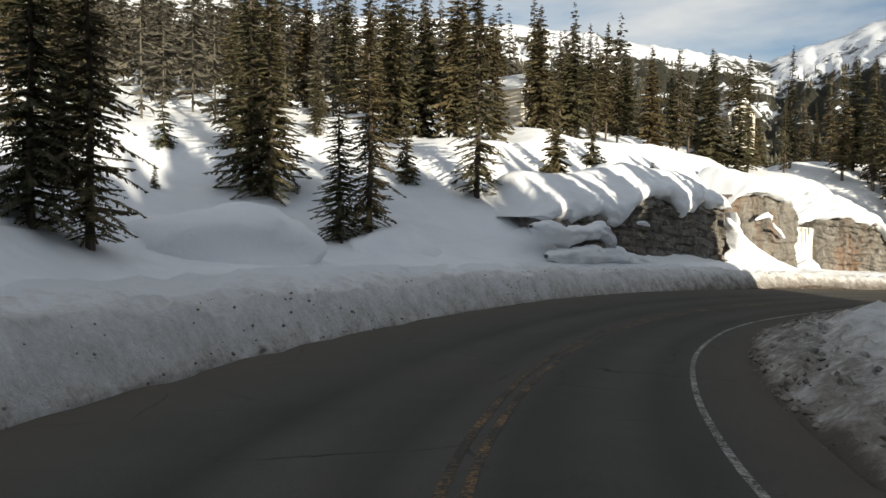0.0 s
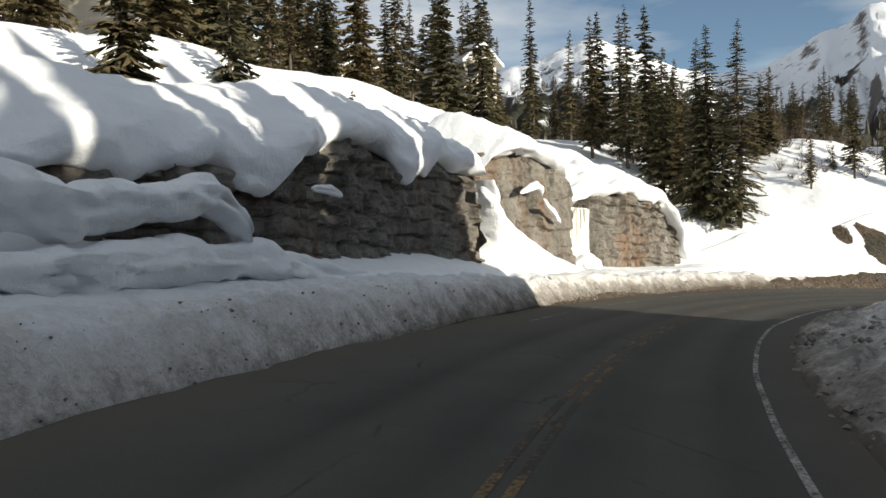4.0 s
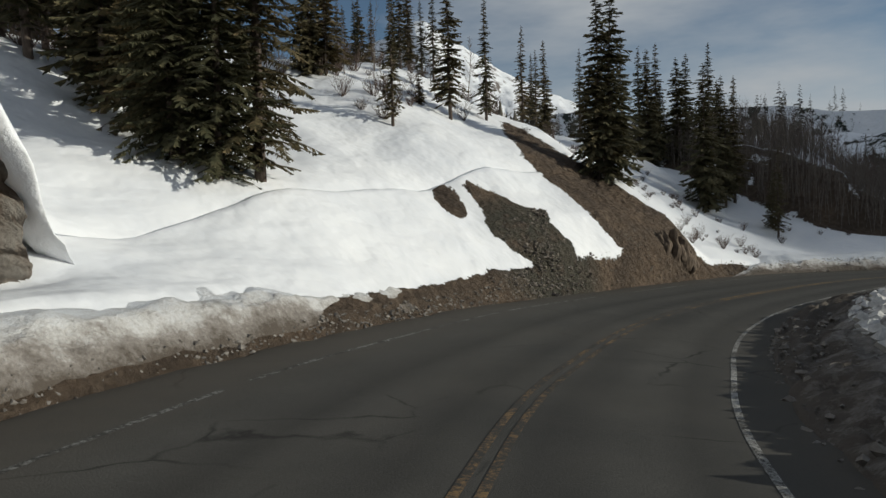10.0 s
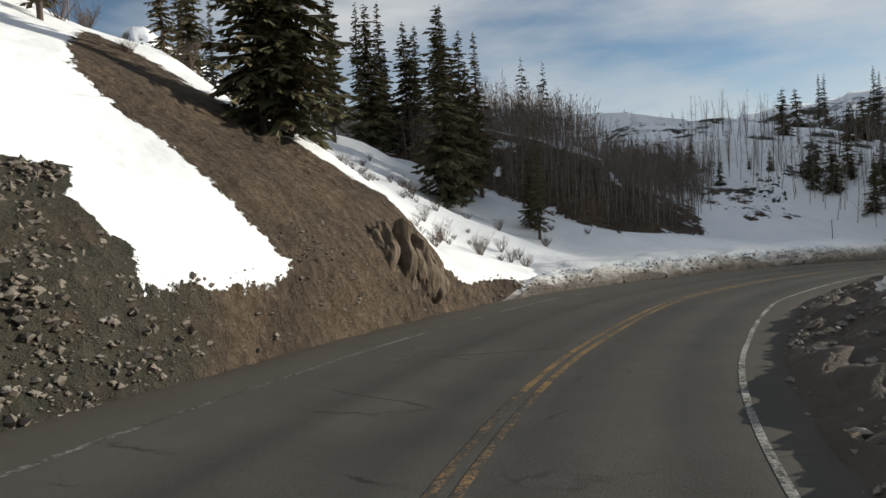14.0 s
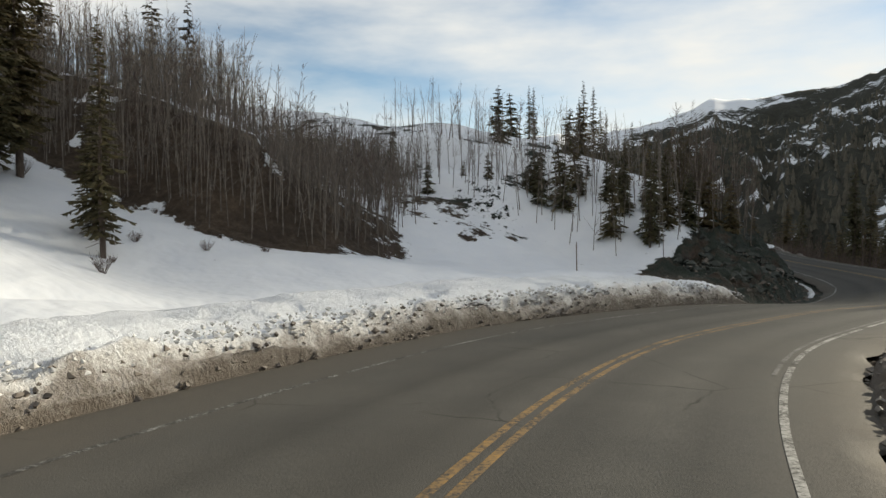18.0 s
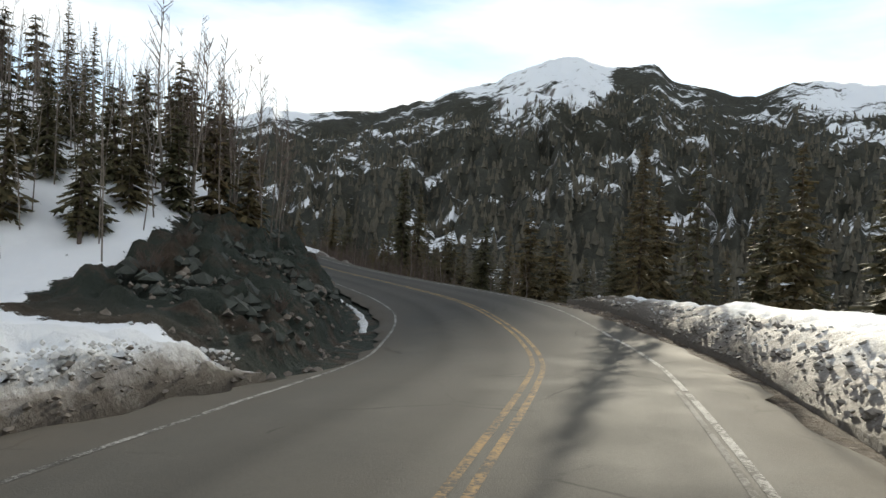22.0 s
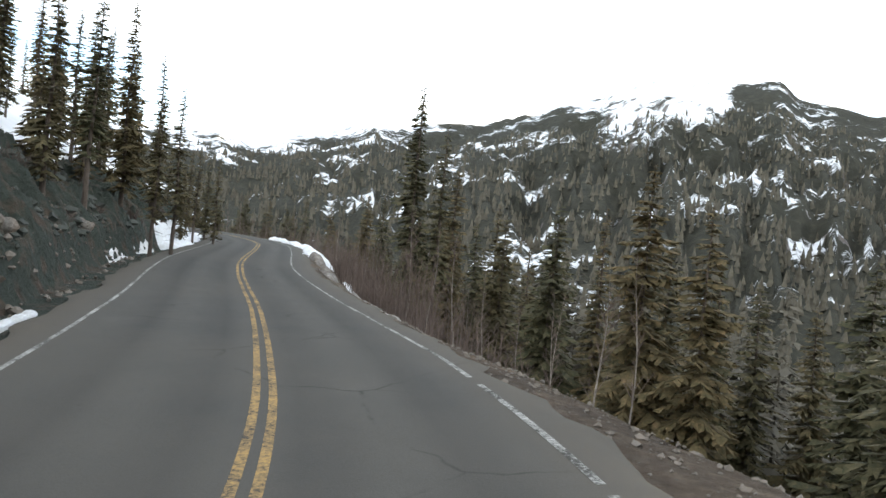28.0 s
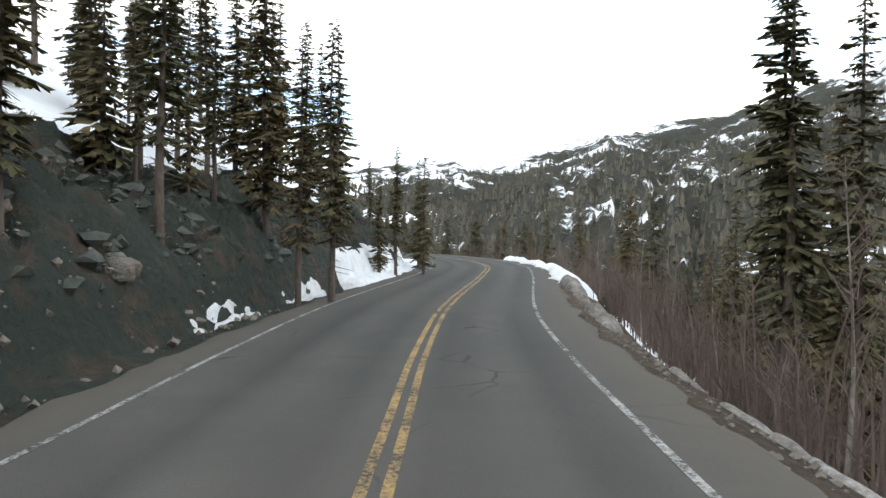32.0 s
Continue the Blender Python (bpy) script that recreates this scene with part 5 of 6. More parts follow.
def snow_roll(path, seed, label):
    """A long curling roll of snow: path rows are station, distance, height and radius."""
    rows = np.array(path, float)
    u = np.linspace(0, len(rows) - 1, 60)
    c = np.stack([np.interp(u, np.arange(len(rows)), rows[:, k]) for k in range(4)], 1)
    for _ in range(8):
        c[1:-1] = 0.25 * c[:-2] + 0.5 * c[1:-1] + 0.25 * c[2:]
    a = np.linspace(0, 2 * np.pi, 29)
    S, ang = c[:, :1] + 0 * a, a + 0 * c[:, :1]
    r = c[:, 3:] * np.clip(np.minimum(np.arange(60), 59 - np.arange(60)) / 5.0, 0.05, 1)[:, None] ** 0.5
    r = r * (1 + 0.30 * wave(S, np.sin(ang) * 2, seed, 0.9) + 0.22 * wave(S, np.sin(ang) * 2, seed + 1, 0.3))
    p = road_at(S, c[:, 1:2] + r * np.cos(ang) * 0.9, c[:, 2:3] + r * np.sin(ang) * 0.8)
    p[:, -1] = p[:, 0]
    ob = new("snow_drift", mesh_of("snow_drift", p.reshape(-1, 3), grid_faces(60, 29), M_SNOW))
    return tagged(ob, label, "snow drift", "snow drifts")


snow_roll([(30.6, 10.4, 3.6, 0.7), (33.0, 9.9, 3.1, 0.75), (35.2, 9.7, 3.4, 0.6), (37.0, 9.6, 3.7, 0.6), (38.0, 9.5, 3.2, 0.5), (38.2, 9.5, 2.6, 0.4)], 401, "curling roll of drifted snow hanging under the cornice")
snow_roll([(31.0, 9.6, 1.9, 0.7), (35.0, 9.4, 1.9, 0.75), (38.5, 9.5, 2.0, 0.7), (40.5, 9.6, 1.8, 0.55), (44.0, 9.4, 1.4, 0.4), (48.0, 9.3, 1.3, 0.35)], 411, "long smooth snow drift at the foot of the rock")
snow_roll([(52.3, 9.65, 5.3, 0.25), (52.7, 9.55, 5.0, 0.42), (53.1, 9.65, 4.6, 0.25)], 421, "lump of snow stuck on a rock ledge")
snow_roll([(56.5, 10.2, 5.5, 0.12), (57.0, 10.12, 5.75, 0.2), (57.9, 10.1, 6.0, 0.26), (58.4, 10.12, 5.9, 0.2), (58.6, 10.2, 5.5, 0.12)], 431, "narrow snow lying on a rock ledge")
snow_roll([(58.6, 10.1, 5.4, 0.10), (58.9, 10.05, 5.0, 0.14), (59.5, 10.05, 4.7, 0.16), (59.7, 10.03, 4.4, 0.2), (60.2, 10.08, 4.1, 0.14)], 441, "narrow snow lying on a slanting rock ledge")
snow_roll([(41.8, 10.0, 4.4, 0.1), (42.6, 9.95, 4.45, 0.2), (43.4, 10.0, 4.3, 0.1)], 451, "narrow snow lying on a rock ledge")


def snow_chute(seed, label):
    """Slid snow that widens from a notch in the rock to a fan at its foot."""
    h = np.linspace(6.0, 1.3, 48)
    lo = np.interp(h, [1.3, 2.5, 2.9, 3.7, 4.4, 5.7, 6.0], [52.6, 53.4, 54.1, 54.0, 53.9, 54.05, 54.1])
    hi = np.interp(h, [1.3, 2.3, 3.1, 4.4, 5.7, 6.0], [62.0, 59.0, 56.6, 54.9, 54.3, 54.25])
    v = np.linspace(0, 1, 40)
    H, V = np.meshgrid(h, v, indexing="ij")
    S = lo[:, None] + (hi - lo)[:, None] * V + 0.18 * wave(H * 1.5, V * 3, seed, 0.6) * (np.abs(V - 0.5) > 0.45)
    out = np.interp(h, [1.3, 2.3, 3.5, 5.5, 6.0], [8.6, 9.2, 9.75, 10.1, 10.3])[:, None]
    D = out + 0.16 * wave(S, H, seed + 1, 0.8) + 0.09 * wave(S, H, seed + 2, 0.3) + 1.2 * np.abs(2 * V - 1) ** 6
    ob = new("snow_drift", mesh_of("snow_drift", road_at(S, D, H).reshape(-1, 3), grid_faces(48, 40), M_SNOW))
    return tagged(ob, label, "snow drift", "snow drifts")


snow_chute(461, "steep chute of slid snow fanning out between the rocks")
lump("snow_drift", 64.4, 11.4, 1.5, (1.5, 0.9, 0.75), 7, "snow heap under the frozen seep")
lump("snow_drift", 14.5, 13.5, 2.2, (4.2, 3.0, 1.7), 10, "large smooth snow drift under the spruces")
lump("snow_drift", 24.0, 14.0, 1.8, (3.0, 2.4, 1.5), 11, "large smooth snow drift under the spruces")

falls = thing("frozen_waterfall", tuple(road_at(64.4, 12.2, 1.2)), "frozen seep of pale icicles on the rock", "ice")
rng = random.Random(8)
for k in range(34):
    s = 63.3 + 2.3 * k / 33 + rng.uniform(-0.05, 0.05)
    a, ice = road_at(s, 12.1 + rng.uniform(-0.25, 0.25), 5.0 + 0.25 * math.sin(k)), Soup()
    drop = rng.uniform(2.2, 3.9)
    base = Vector(road_at(64.4, 12.2, 1.2).tolist())
    w = rng.uniform(0.05, 0.13)
    prev, rad = Vector(a.tolist()) - base, w * 1.3
    for j in range(1, 5):
        nxt = Vector(a.tolist()) - base - Vector((rng.uniform(-0.02, 0.02), rng.uniform(-0.02, 0.02), drop * j / 4))
        nr = w * (1.2 - 0.26 * j) * rng.uniform(0.8, 1.2) + 0.012
        rod(ice, prev, nxt, rad, nr, 6)
        prev, rad = nxt, nr
    part("icicle", ice.mesh("icicle", M_ICE, True), falls)
fs, fh = np.meshgrid(np.linspace(63.2, 65.7, 70), np.linspace(1.6, 5.3, 24), indexing="ij")
curtain = road_at(fs, 12.2 - 0.16 * np.abs(wave(fs, fh * 0.08, 471, 0.16)) - 0.12 * wave(fs, fh * 0.3, 472, 0.5) - 0.10 * (5.3 - fh), fh + 0.2 * wave(fs, fs * 0, 473, 0.3) * (fh < 2.0)) - np.array(base)
part("ice_curtain", mesh_of("ice_curtain", curtain.reshape(-1, 3), grid_faces(70, 24), M_ICE), falls, "rippled curtain of pale frozen water")


# ---- spruces: place and height ----
NEAR_BEND = [
    (-9.4, 18.5, 10), (-10.6, 17.9, 9), (-15.4, 28, 11.6), (-11.9, 42.4, 15.3), (-10.5, 41.5, 13.4), (-5.8, 37.1, 8.9), (-4.2, 37.3, 13.3), (-2.9, 47.1, 4.4),
    (1.8, 46.8, 15.7), (-16.3, 39.1, 1.5), (-19.2, 47.7, 3.4), (-37.7, 101.7, 7.1), (7.5, 52.1, 4.8), (-15.7, 51.5, 11), (-10.8, 57.1, 6.7), (-25.2, 40.6, 10.8),
]
CLIFF_TOP = [
    (19.9, 91.7, 14.1), (16.9, 59.9, 2.2), (7.7, 52.1, 4.5), (18.7, 91.4, 11.4), (46.3, 97.8, 16.7), (50.4, 92.1, 15.1), (52.1, 88.2, 16.6), (53.3, 84.1, 14.2),
    (52.3, 76.9, 16.8), (11.2, 57.3, 4.1), (18.5, 79.5, 10.1), (24.8, 78.4, 11.7), (28.4, 77.4, 12.6), (30.8, 76.5, 11.8), (68.7, 139.4, 20.9), (55.8, 105.5, 14.5),
    (55, 97.9, 15.9), (55.8, 94.6, 15.9), (57.5, 92.4, 17.1), (59.7, 90.3, 11.5), (52.7, 78.6, 15.6), (54.5, 75.4, 17.9),
]
SLOPE = [
    (52.9, 75.7, 12.7), (52.1, 77.4, 11.6), (55.5, 86.3, 11.4), (54.4, 87.4, 9.9), (54, 82, 11.1), (69.5, 88.4, 8.9), (70.7, 88.2, 9.8), (68.6, 80.8, 7.7),
    (94.2, 87, 9.3), (116.5, 98.5, 10.7), (83.7, 74, 13.2), (83, 74.6, 12.8), (75.7, 84.4, 2.4), (124.1, 86.4, 14.4), (130.3, 87, 10.5), (131, 85, 13.4),
    (110.6, 75.6, 14.6), (137.6, 81.8, 10.9), (111.1, 68.8, 9.0), (112.6, 69.6, 6.0),
]
NOSE = [
    (83, 74.2, 8.2), (83.9, 74, 7.6), (114.3, 90.9, 10.7), (111.8, 84.8, 13.7), (126.7, 88.4, 15.1), (130, 87.5, 15.7), (142.9, 87.6, 16.2), (130.9, 81, 13.5),
    (115.6, 75.3, 13.5), (117.1, 74.3, 13.7), (156.8, 81.5, 7.3), (152.6, 65.5, 3.3), (151.1, 64, 2.2), (143.2, 56.7, 3.1), (139.2, 53.8, 2.6),
    (115.2, 74.7, 11.3), (153, 65.8, 7.2), (154.5, 67.4, 4.2), (151.5, 64.5, 5), (145.3, 56.2, 4.1), (145.7, 57.5, 2.9),
]
GULLY = [
    (139.8, 48.8, 2.1), (141.6, 50.5, 1.4), (138.1, 46, 2), (138.2, 44.8, 1.5), (137.4, 41.8, 2.4), (137.4, 39.2, 3.7), (138.6, 37.8, 3.1), (128.1, 40.1, 6.1),
    (140.1, 40.4, 1.4), (133.5, 39.8, 2.7), (149.9, 31.1, 4.8), (158.1, 24.9, 8.8), (157.6, 23.4, 9.3), (157.2, 22.4, 11.3), (158.5, 26.2, 7.2),
]
CUTBANK = [
    (162.1, 19.3, 10.8), (168.1, 16.9, 12.2), (176.5, 13.8, 14), (187.8, 9.6, 13.1), (171.8, 12.6, 10.5), (171.5, 11.4, 10.7), (175.6, 24.9, 4.1), (176.6, 24, 5.1),
    (184.7, 23, 6.7), (186, 22.7, 6.6), (184, 20.5, 6.6), (173.6, 18.3, 9.4), (180.7, 17.8, 10.7), (181.2, 16.5, 11.4), (184, 15.3, 12), (191.1, 13.4, 11.7),
    (193, 12.8, 12.6), (189.8, 11.3, 12), (189.7, 9.4, 8.5), (202.7, 8.4, 6.2), (189.1, 5.8, 8.8), (189.3, 6.8, 7), (188.7, 4.1, 8.3), (171.4, 19.2, 5.9),
    (171.3, 18.1, 7.4), (173.1, 16.6, 7.9), (176.8, 15.9, 8.8), (183.2, 14.6, 10.4), (204.5, 8.2, 7.9), (199.3, 4, 8.4), (199, 2.2, 8.8), (199.6, 5.9, 6.2),
]
KINDS = {
    "NEAR_BEND": (NEAR_BEND, (0, 1, 3), "tall shaded spruce rising from deep snow"),
    "CLIFF_TOP": (CLIFF_TOP, (1, 2, 4, 5), "sunlit spruce above the snow-capped cliff"),
    "SLOPE": (SLOPE, (0, 1, 5), "dark spruce on the open snow slope"),
    "NOSE": (NOSE, (1, 2, 4), "dark spruce above the bare earth cut"),
    "GULLY": (GULLY, (1, 5), "small dark spruce in the snowy gully"),
    "CUTBANK": (CUTBANK, (2, 4, 5), "slender spruce above the earth cut bank"),
}
for rows, kinds, label in KINDS.values():
    for k, (x, y, h) in enumerate(rows):
        close = label == "tall shaded spruce rising from deep snow" or (50 < x < 56 and 74 < y < 80)
        plant(x, y, h, rand.choice((6, 7)) if close else rand.choice(kinds), label)

far_cones("bend_forest", scatter(330, 101, lambda x, y, s, d: (0.852 * x + 0.524 * y < 49 + 3.5 * wave(x, y, 5, 6.0)) & (d < -13) & (x > 0.75 * y + 3) & (x - 6 > 1.7 * (y - 28)), (-40, 80, -66, -2), 1.9, (19, 25)), "tall dark conifers on the inside of the bend", 6)
for x, y, h in scatter(56, 103, lambda x, y, s, d: (d > 24) & (d < 48) & (s > 36) & (s < 76), (-30, 80, 55, 130), 2.6, (9, 14)):
    plant(x, y, h, None, "sunlit spruce above the snow-capped cliff")
for x, y, h in scatter(16, 104, lambda x, y, s, d: (d > 34) & (d < 60) & (s > 84) & (s < 116), (50, 140, 75, 135), 4.0, (8, 12)):
    plant(x, y, h, None, "dark spruce on the crest of the snow slope")
for x, y, top in ((83.7, 92.6, 16.5), (86.4, 95.6, 16.2), (82.6, 90.8, 14.8), (88.0, 93.6, 14.6), (85.4, 90.4, 14.1), (76.2, 82.2, 12.6), (81.2, 82.5, 11.2), (93.6, 85.3, 9.7), (90.5, 82.7, 9.6), (85.0, 98.9, 14.9), (86.5, 101.7, 15.3), (86.7, 98.4, 15.1), (87.5, 103.6, 16.3)):
    plant(x, y, min(13.0, max(4.0, top - ground_z(x, y))), rand.choice((2, 4, 5)), "dark spruce on the crest of the snow slope")
for x, y, h in scatter(22, 106, lambda x, y, s, d: (d > 13) & (d < 34) & (s > 172), (130, 250, 0, 75), 3.0, (10, 14)):
    plant(x, y, h if x > 168 else 0.42 * h, rand.choice((2, 4, 5)), "slender spruce above the earth cut bank")
for x, y, h in scatter(150, 107, lambda x, y, s, d: (d < np.interp(s, [165, 175], [-15.5, -13.5])) & (d > -34) & (s > 150), (108, 250, -60, 30), 2.2, (10, 15)):
    plant(x, y, h, None, "dark spruce on the slope below the road", "spruces below the road")
forest_from("valley_forest", scatter(430, 110, lambda x, y, s, d: (d < -24) & (d > -62) & (x > 104), (104, 300, -110, 10), 2.1, (12, 18)), "dense dark conifers below the road", 7)
for x, y, h in ((161.8, 0.1, 15.0), (161.1, 0.5, 14.3), (160.2, -0.8, 13.6), (127.5, 8.5, 13.0), (131.5, 3.0, 13.0), (170.5, -5.0, 10.0)):
    plant(x, y, h, 7 if x < 140 else 4, "thin straggly spruce beside the valley edge", "spruces below the road")

far_cones("bend_forest", scatter(70, 130, lambda x, y, s, d: (0.852 * x + 0.524 * y < 48.5) & (0.852 * x + 0.524 * y > 18) & (d < -10) & (d > -34) & (x > 0.75 * y + 3) & (x - 6 > 1.7 * (y - 28)), (2, 62, -8, 44), 2.3, (15, 21)), "dark spruces close to the inside of the bend", 7)
for x, y, h in scatter(16, 131, lambda x, y, s, d: (d > 13.5) & (d < 26) & (s > 158) & (s < 172), (115, 150, 20, 60), 1.7, (2.8, 4.6)):
    plant(x, y, h, rand.choice((2, 4, 5)), "slender spruce above the earth cut bank")

# ---- bare aspens and brush ----
def thicket(name, rows, label, seed, mat=M_ASPEN):
    """A stand of thin leafless stems too many to count."""
    a = np.array(rows)
    z = height(a[:, 0], a[:, 1]) - 0.2
    rng = random.Random(seed)
    sp = Soup()
    for (x, y, h), zz in zip(rows, z):
        lx, ly = rng.gauss(0, 0.09) * h, rng.gauss(0, 0.09) * h
        mid = (x + lx * 0.35, y + ly * 0.35, zz + h * 0.55)
        rod(sp, (x, y, zz), mid, 0.032, 0.022, 3)
        rod(sp, mid, (x + lx, y + ly, zz + h), 0.022, 0.006, 3)
        for _ in range(9):
            u = rng.uniform(0.35, 0.97)
            p = (x + lx * u, y + ly * u, zz + h * u)
            t, r = rng.uniform(0, 6.28), rng.uniform(0.4, 1.2) * (1.25 - u)
            rod(sp, p, (p[0] + math.cos(t) * r, p[1] + math.sin(t) * r, p[2] + r * rng.uniform(0.6, 1.4)), 0.012, 0.004, 3)
    return tagged(new(name, sp.mesh(name, mat)), label, "thicket", kind="stuff")


thicket("aspen_thicket", scatter(1900, 120, lambda x, y, s, d: (d > 19) & (d < 95) & (s > 116) & (s < 158) & (ledge(x, y)[0] > 1.5) & (d > np.interp(s, [138, 146], [0, 30])) & (d < 62) & (wave(x, y, 121, 9.0) > -0.6), (100, 200, 35, 115), 0.5, (2.6, 5.6)), "dense brown-grey thicket of leafless young aspens on the hillside", 1)
thicket("aspen_thicket", scatter(260, 122, lambda x, y, s, d: (d > 13.5) & (d < 42) & (s > 157) & (s < 190), (115, 200, 15, 80), 0.8, (3.2, 5.8)), "leafless young aspens above the cut bank", 2)
thicket("brush_thicket", scatter(1200, 123, lambda x, y, s, d: (d < -6.6) & (d > -13) & (s > 196), (140, 260, -45, 30), 0.32, (1.6, 4.2)), "brown leafless brush below the road's edge", 3, M_TWIG)
thicket("aspen_thicket", scatter(1100, 125, lambda x, y, s, d: (s > 118) & (s < 152) & (ledge(x, y)[0] > 0.5) & (ledge(x, y)[0] < 26) & (d > np.interp(s, [140, 148], [0, 28])), (112, 165, 50, 95), 0.35, (3.0, 5.4)), "dense brown thicket of leafless aspens above the dark bank", 4)
for x, y, h in scatter(230, 108, lambda x, y, s, d: (d > 20) & (d < 50) & (s > 117) & (s < 152) & (ledge(x, y)[0] > 2) & (d > np.interp(s, [138, 146], [0, 33])), (100, 190, 30, 115), 1.0, (4.0, 6.6)):
    plant_aspen(x, y, h)
for x, y, h in scatter(40, 111, lambda x, y, s, d: (d > 20) & (d < 42) & (s > 156) & (s < 180), (118, 190, 15, 75), 1.5, (3.2, 5.2)):
    plant_aspen(x, y, h, "tall bare aspen above the cut bank")
for x, y, h in scatter(30, 112, lambda x, y, s, d: (d > 22) & (d < 40) & (s > 84) & (s < 112), (55, 120, 75, 110), 1.5, (3.5, 6)):
    plant_aspen(x, y, h, "young bare aspen standing in snow")
for x, y, h in scatter(60, 109, lambda x, y, s, d: (d < -7.5) & (d > -15) & (s > 188), (140, 250, -45, 20), 1.0, (4.5, 7.5)):
    plant_aspen(x, y, h, "thin bare aspen beside the road")


for x, y, h in scatter(26, 140, lambda x, y, s, d: (d > 9.5) & (d < 15) & (s > 166) & (s < 179), (118, 160, 5, 50), 0.9, (6.5, 9.0)):
    plant_aspen(x, y, h, "tall bare aspen above the cut bank")
for x, y, h in scatter(7, 141, lambda x, y, s, d: (d > 10.5) & (d < 17) & (s > 166) & (s < 184), (118, 165, 5, 50), 1.4, (3.5, 5.5)):
    plant(x, y, h, rand.choice((2, 4, 5)), "slender spruce above the earth cut bank")


def bush_mesh(seed, tall):
    rng = random.Random(seed)
    tw = Soup()
    for k in range(30):
        a, r = rng.uniform(0, 6.28), rng.uniform(0, 0.35)
        p = Vector((math.cos(a) * r * 0.4, math.sin(a) * r * 0.4, -0.1))
        q = p + Vector((math.cos(a) * rng.uniform(0.1, 0.6), math.sin(a) * rng.uniform(0.1, 0.6), rng.uniform(0.5, 1.0))) * tall
        rod(tw, p, q, 0.014, 0.005, 3)
        for _ in range(3):
            m = p.lerp(q, rng.uniform(0.35, 1))
            rod(tw, m, m + Vector((rng.uniform(-0.3, 0.3), rng.uniform(-0.3, 0.3), rng.uniform(0.05, 0.35))) * tall, 0.008, 0.003, 3)
    return tw.mesh("twig_crown", M_TWIG)


BUSH = [bush_mesh(41, 1.0), bush_mesh(42, 1.5), bush_mesh(43, 0.8)]


def plant_bush(x, y, size, label):
    t = thing("bush", (x, y, ground_z(x, y)), label, "bush", "leafless bushes", turn=rand.uniform(0, 6.28), size=size)
    part("twig_crown", rand.choice(BUSH), t)


for x, y, h in scatter(46, 113, lambda x, y, s, d: (d > 18) & (d < 30) & (s > 80) & (s < 112), (55, 120, 72, 105), 1.4, (0.5, 1.1)):
    plant_bush(x, y, h, "leafless brown bush poking through snow")
for x, y, h in scatter(30, 118, lambda x, y, s, d: (d > 19) & (d < 32) & (s > 84) & (s < 101), (40, 110, 70, 100), 0.9, (0.9, 1.9)):
    plant_bush(x, y, h, "slim leafless brush sticking out of the snow slope")
for x, y, h in scatter(60, 117, lambda x, y, s, d: (d > 9) & (d < 24) & (s > 110.5) & (s < 121), (75, 125, 62, 95), 0.8, (0.35, 0.8)):
    plant_bush(x, y, h, "leafless brown bush poking through the steep snow")
for x, y, h in scatter(22, 114, lambda x, y, s, d: (d > 17) & (d < 30) & (s > 114) & (s < 146), (90, 150, 40, 100), 1.4, (0.35, 0.8)):
    plant_bush(x, y, h, "leafless brown bush at the meadow's edge")
for x, y, h in scatter(70, 115, lambda x, y, s, d: (d < -7.2) & (d > -12) & (s > 198), (140, 250, -45, 20), 0.9, (1.2, 2.4)):
    plant_bush(x, y, h, "tall leafless brush beside the road")
for x, y, h in scatter(44, 116, lambda x, y, s, d: (d > 7) & (d < 14) & (s > 150), (115, 250, 0, 60), 1.2, (0.5, 1.1)):
    plant_bush(x, y, h, "low dark brush on the cut bank")


# ---- loose chunks of ice, snow and stone ----
def chunks(name, count, place, size, mat, seed, label, category, flat=0.7):
    """Many small angular lumps, joined; place(rng) gives a world point."""
    rng = np.random.RandomState(seed)
    oct_v = np.array([(1, 0, 0), (0, 1, 0), (-1, 0, 0), (0, -1, 0), (0, 0, 1), (0, 0, -1), (0.7, 0.7, 0.5), (-0.7, -0.6, 0.5)])
    oct_f = [[0, 6, 4], [6, 1, 4], [1, 2, 4], [2, 7, 4], [7, 3, 4], [3, 0, 4], [0, 1, 6], [2, 3, 7], [1, 0, 5], [2, 1, 5], [3, 2, 5], [0, 3, 5]]
    vs, fs = [], []
    for k in range(count):
        r = size[0] + (size[1] - size[0]) * rng.rand() ** 2.2
        a = rng.rand() * 6.28
        v = oct_v * rng.uniform(0.6, 1.3, (8, 1)) * r * np.array([1, rng.uniform(0.6, 1), flat])
        v = np.stack([v[:, 0] * math.cos(a) - v[:, 1] * math.sin(a), v[:, 0] * math.sin(a) + v[:, 1] * math.cos(a), v[:, 2]], 1)
        vs.append(v + place(rng) + np.array([0, 0, 0.15 * r]))
        fs.extend([[i + 8 * k for i in f] for f in oct_f])
    return tagged(new(name, mesh_of(name, np.concatenate(vs), fs, mat, False)), label, category, kind="stuff")


def on_bank(side, profile, s0, s1, lo, hi):
    def place(rng):
        s = rng.uniform(s0, s1)
        pd, ph = profile(s)
        u = lo + (hi - lo) * rng.rand()
        x = np.linspace(0, 1, len(pd))
        return road_at(s, side * np.interp(u, x, pd), np.interp(u, x, ph))
    return place


def on_ground(s0, s1, d0, d1):
    def place(rng):
        s, d = rng.uniform(s0, s1), rng.uniform(d0, d1)
        p = road_at(s, d)
        return np.array([p[0], p[1], max(ground_z(p[0], p[1]), p[2] - 0.1 if abs(d) < 6 else -99)])
    return place


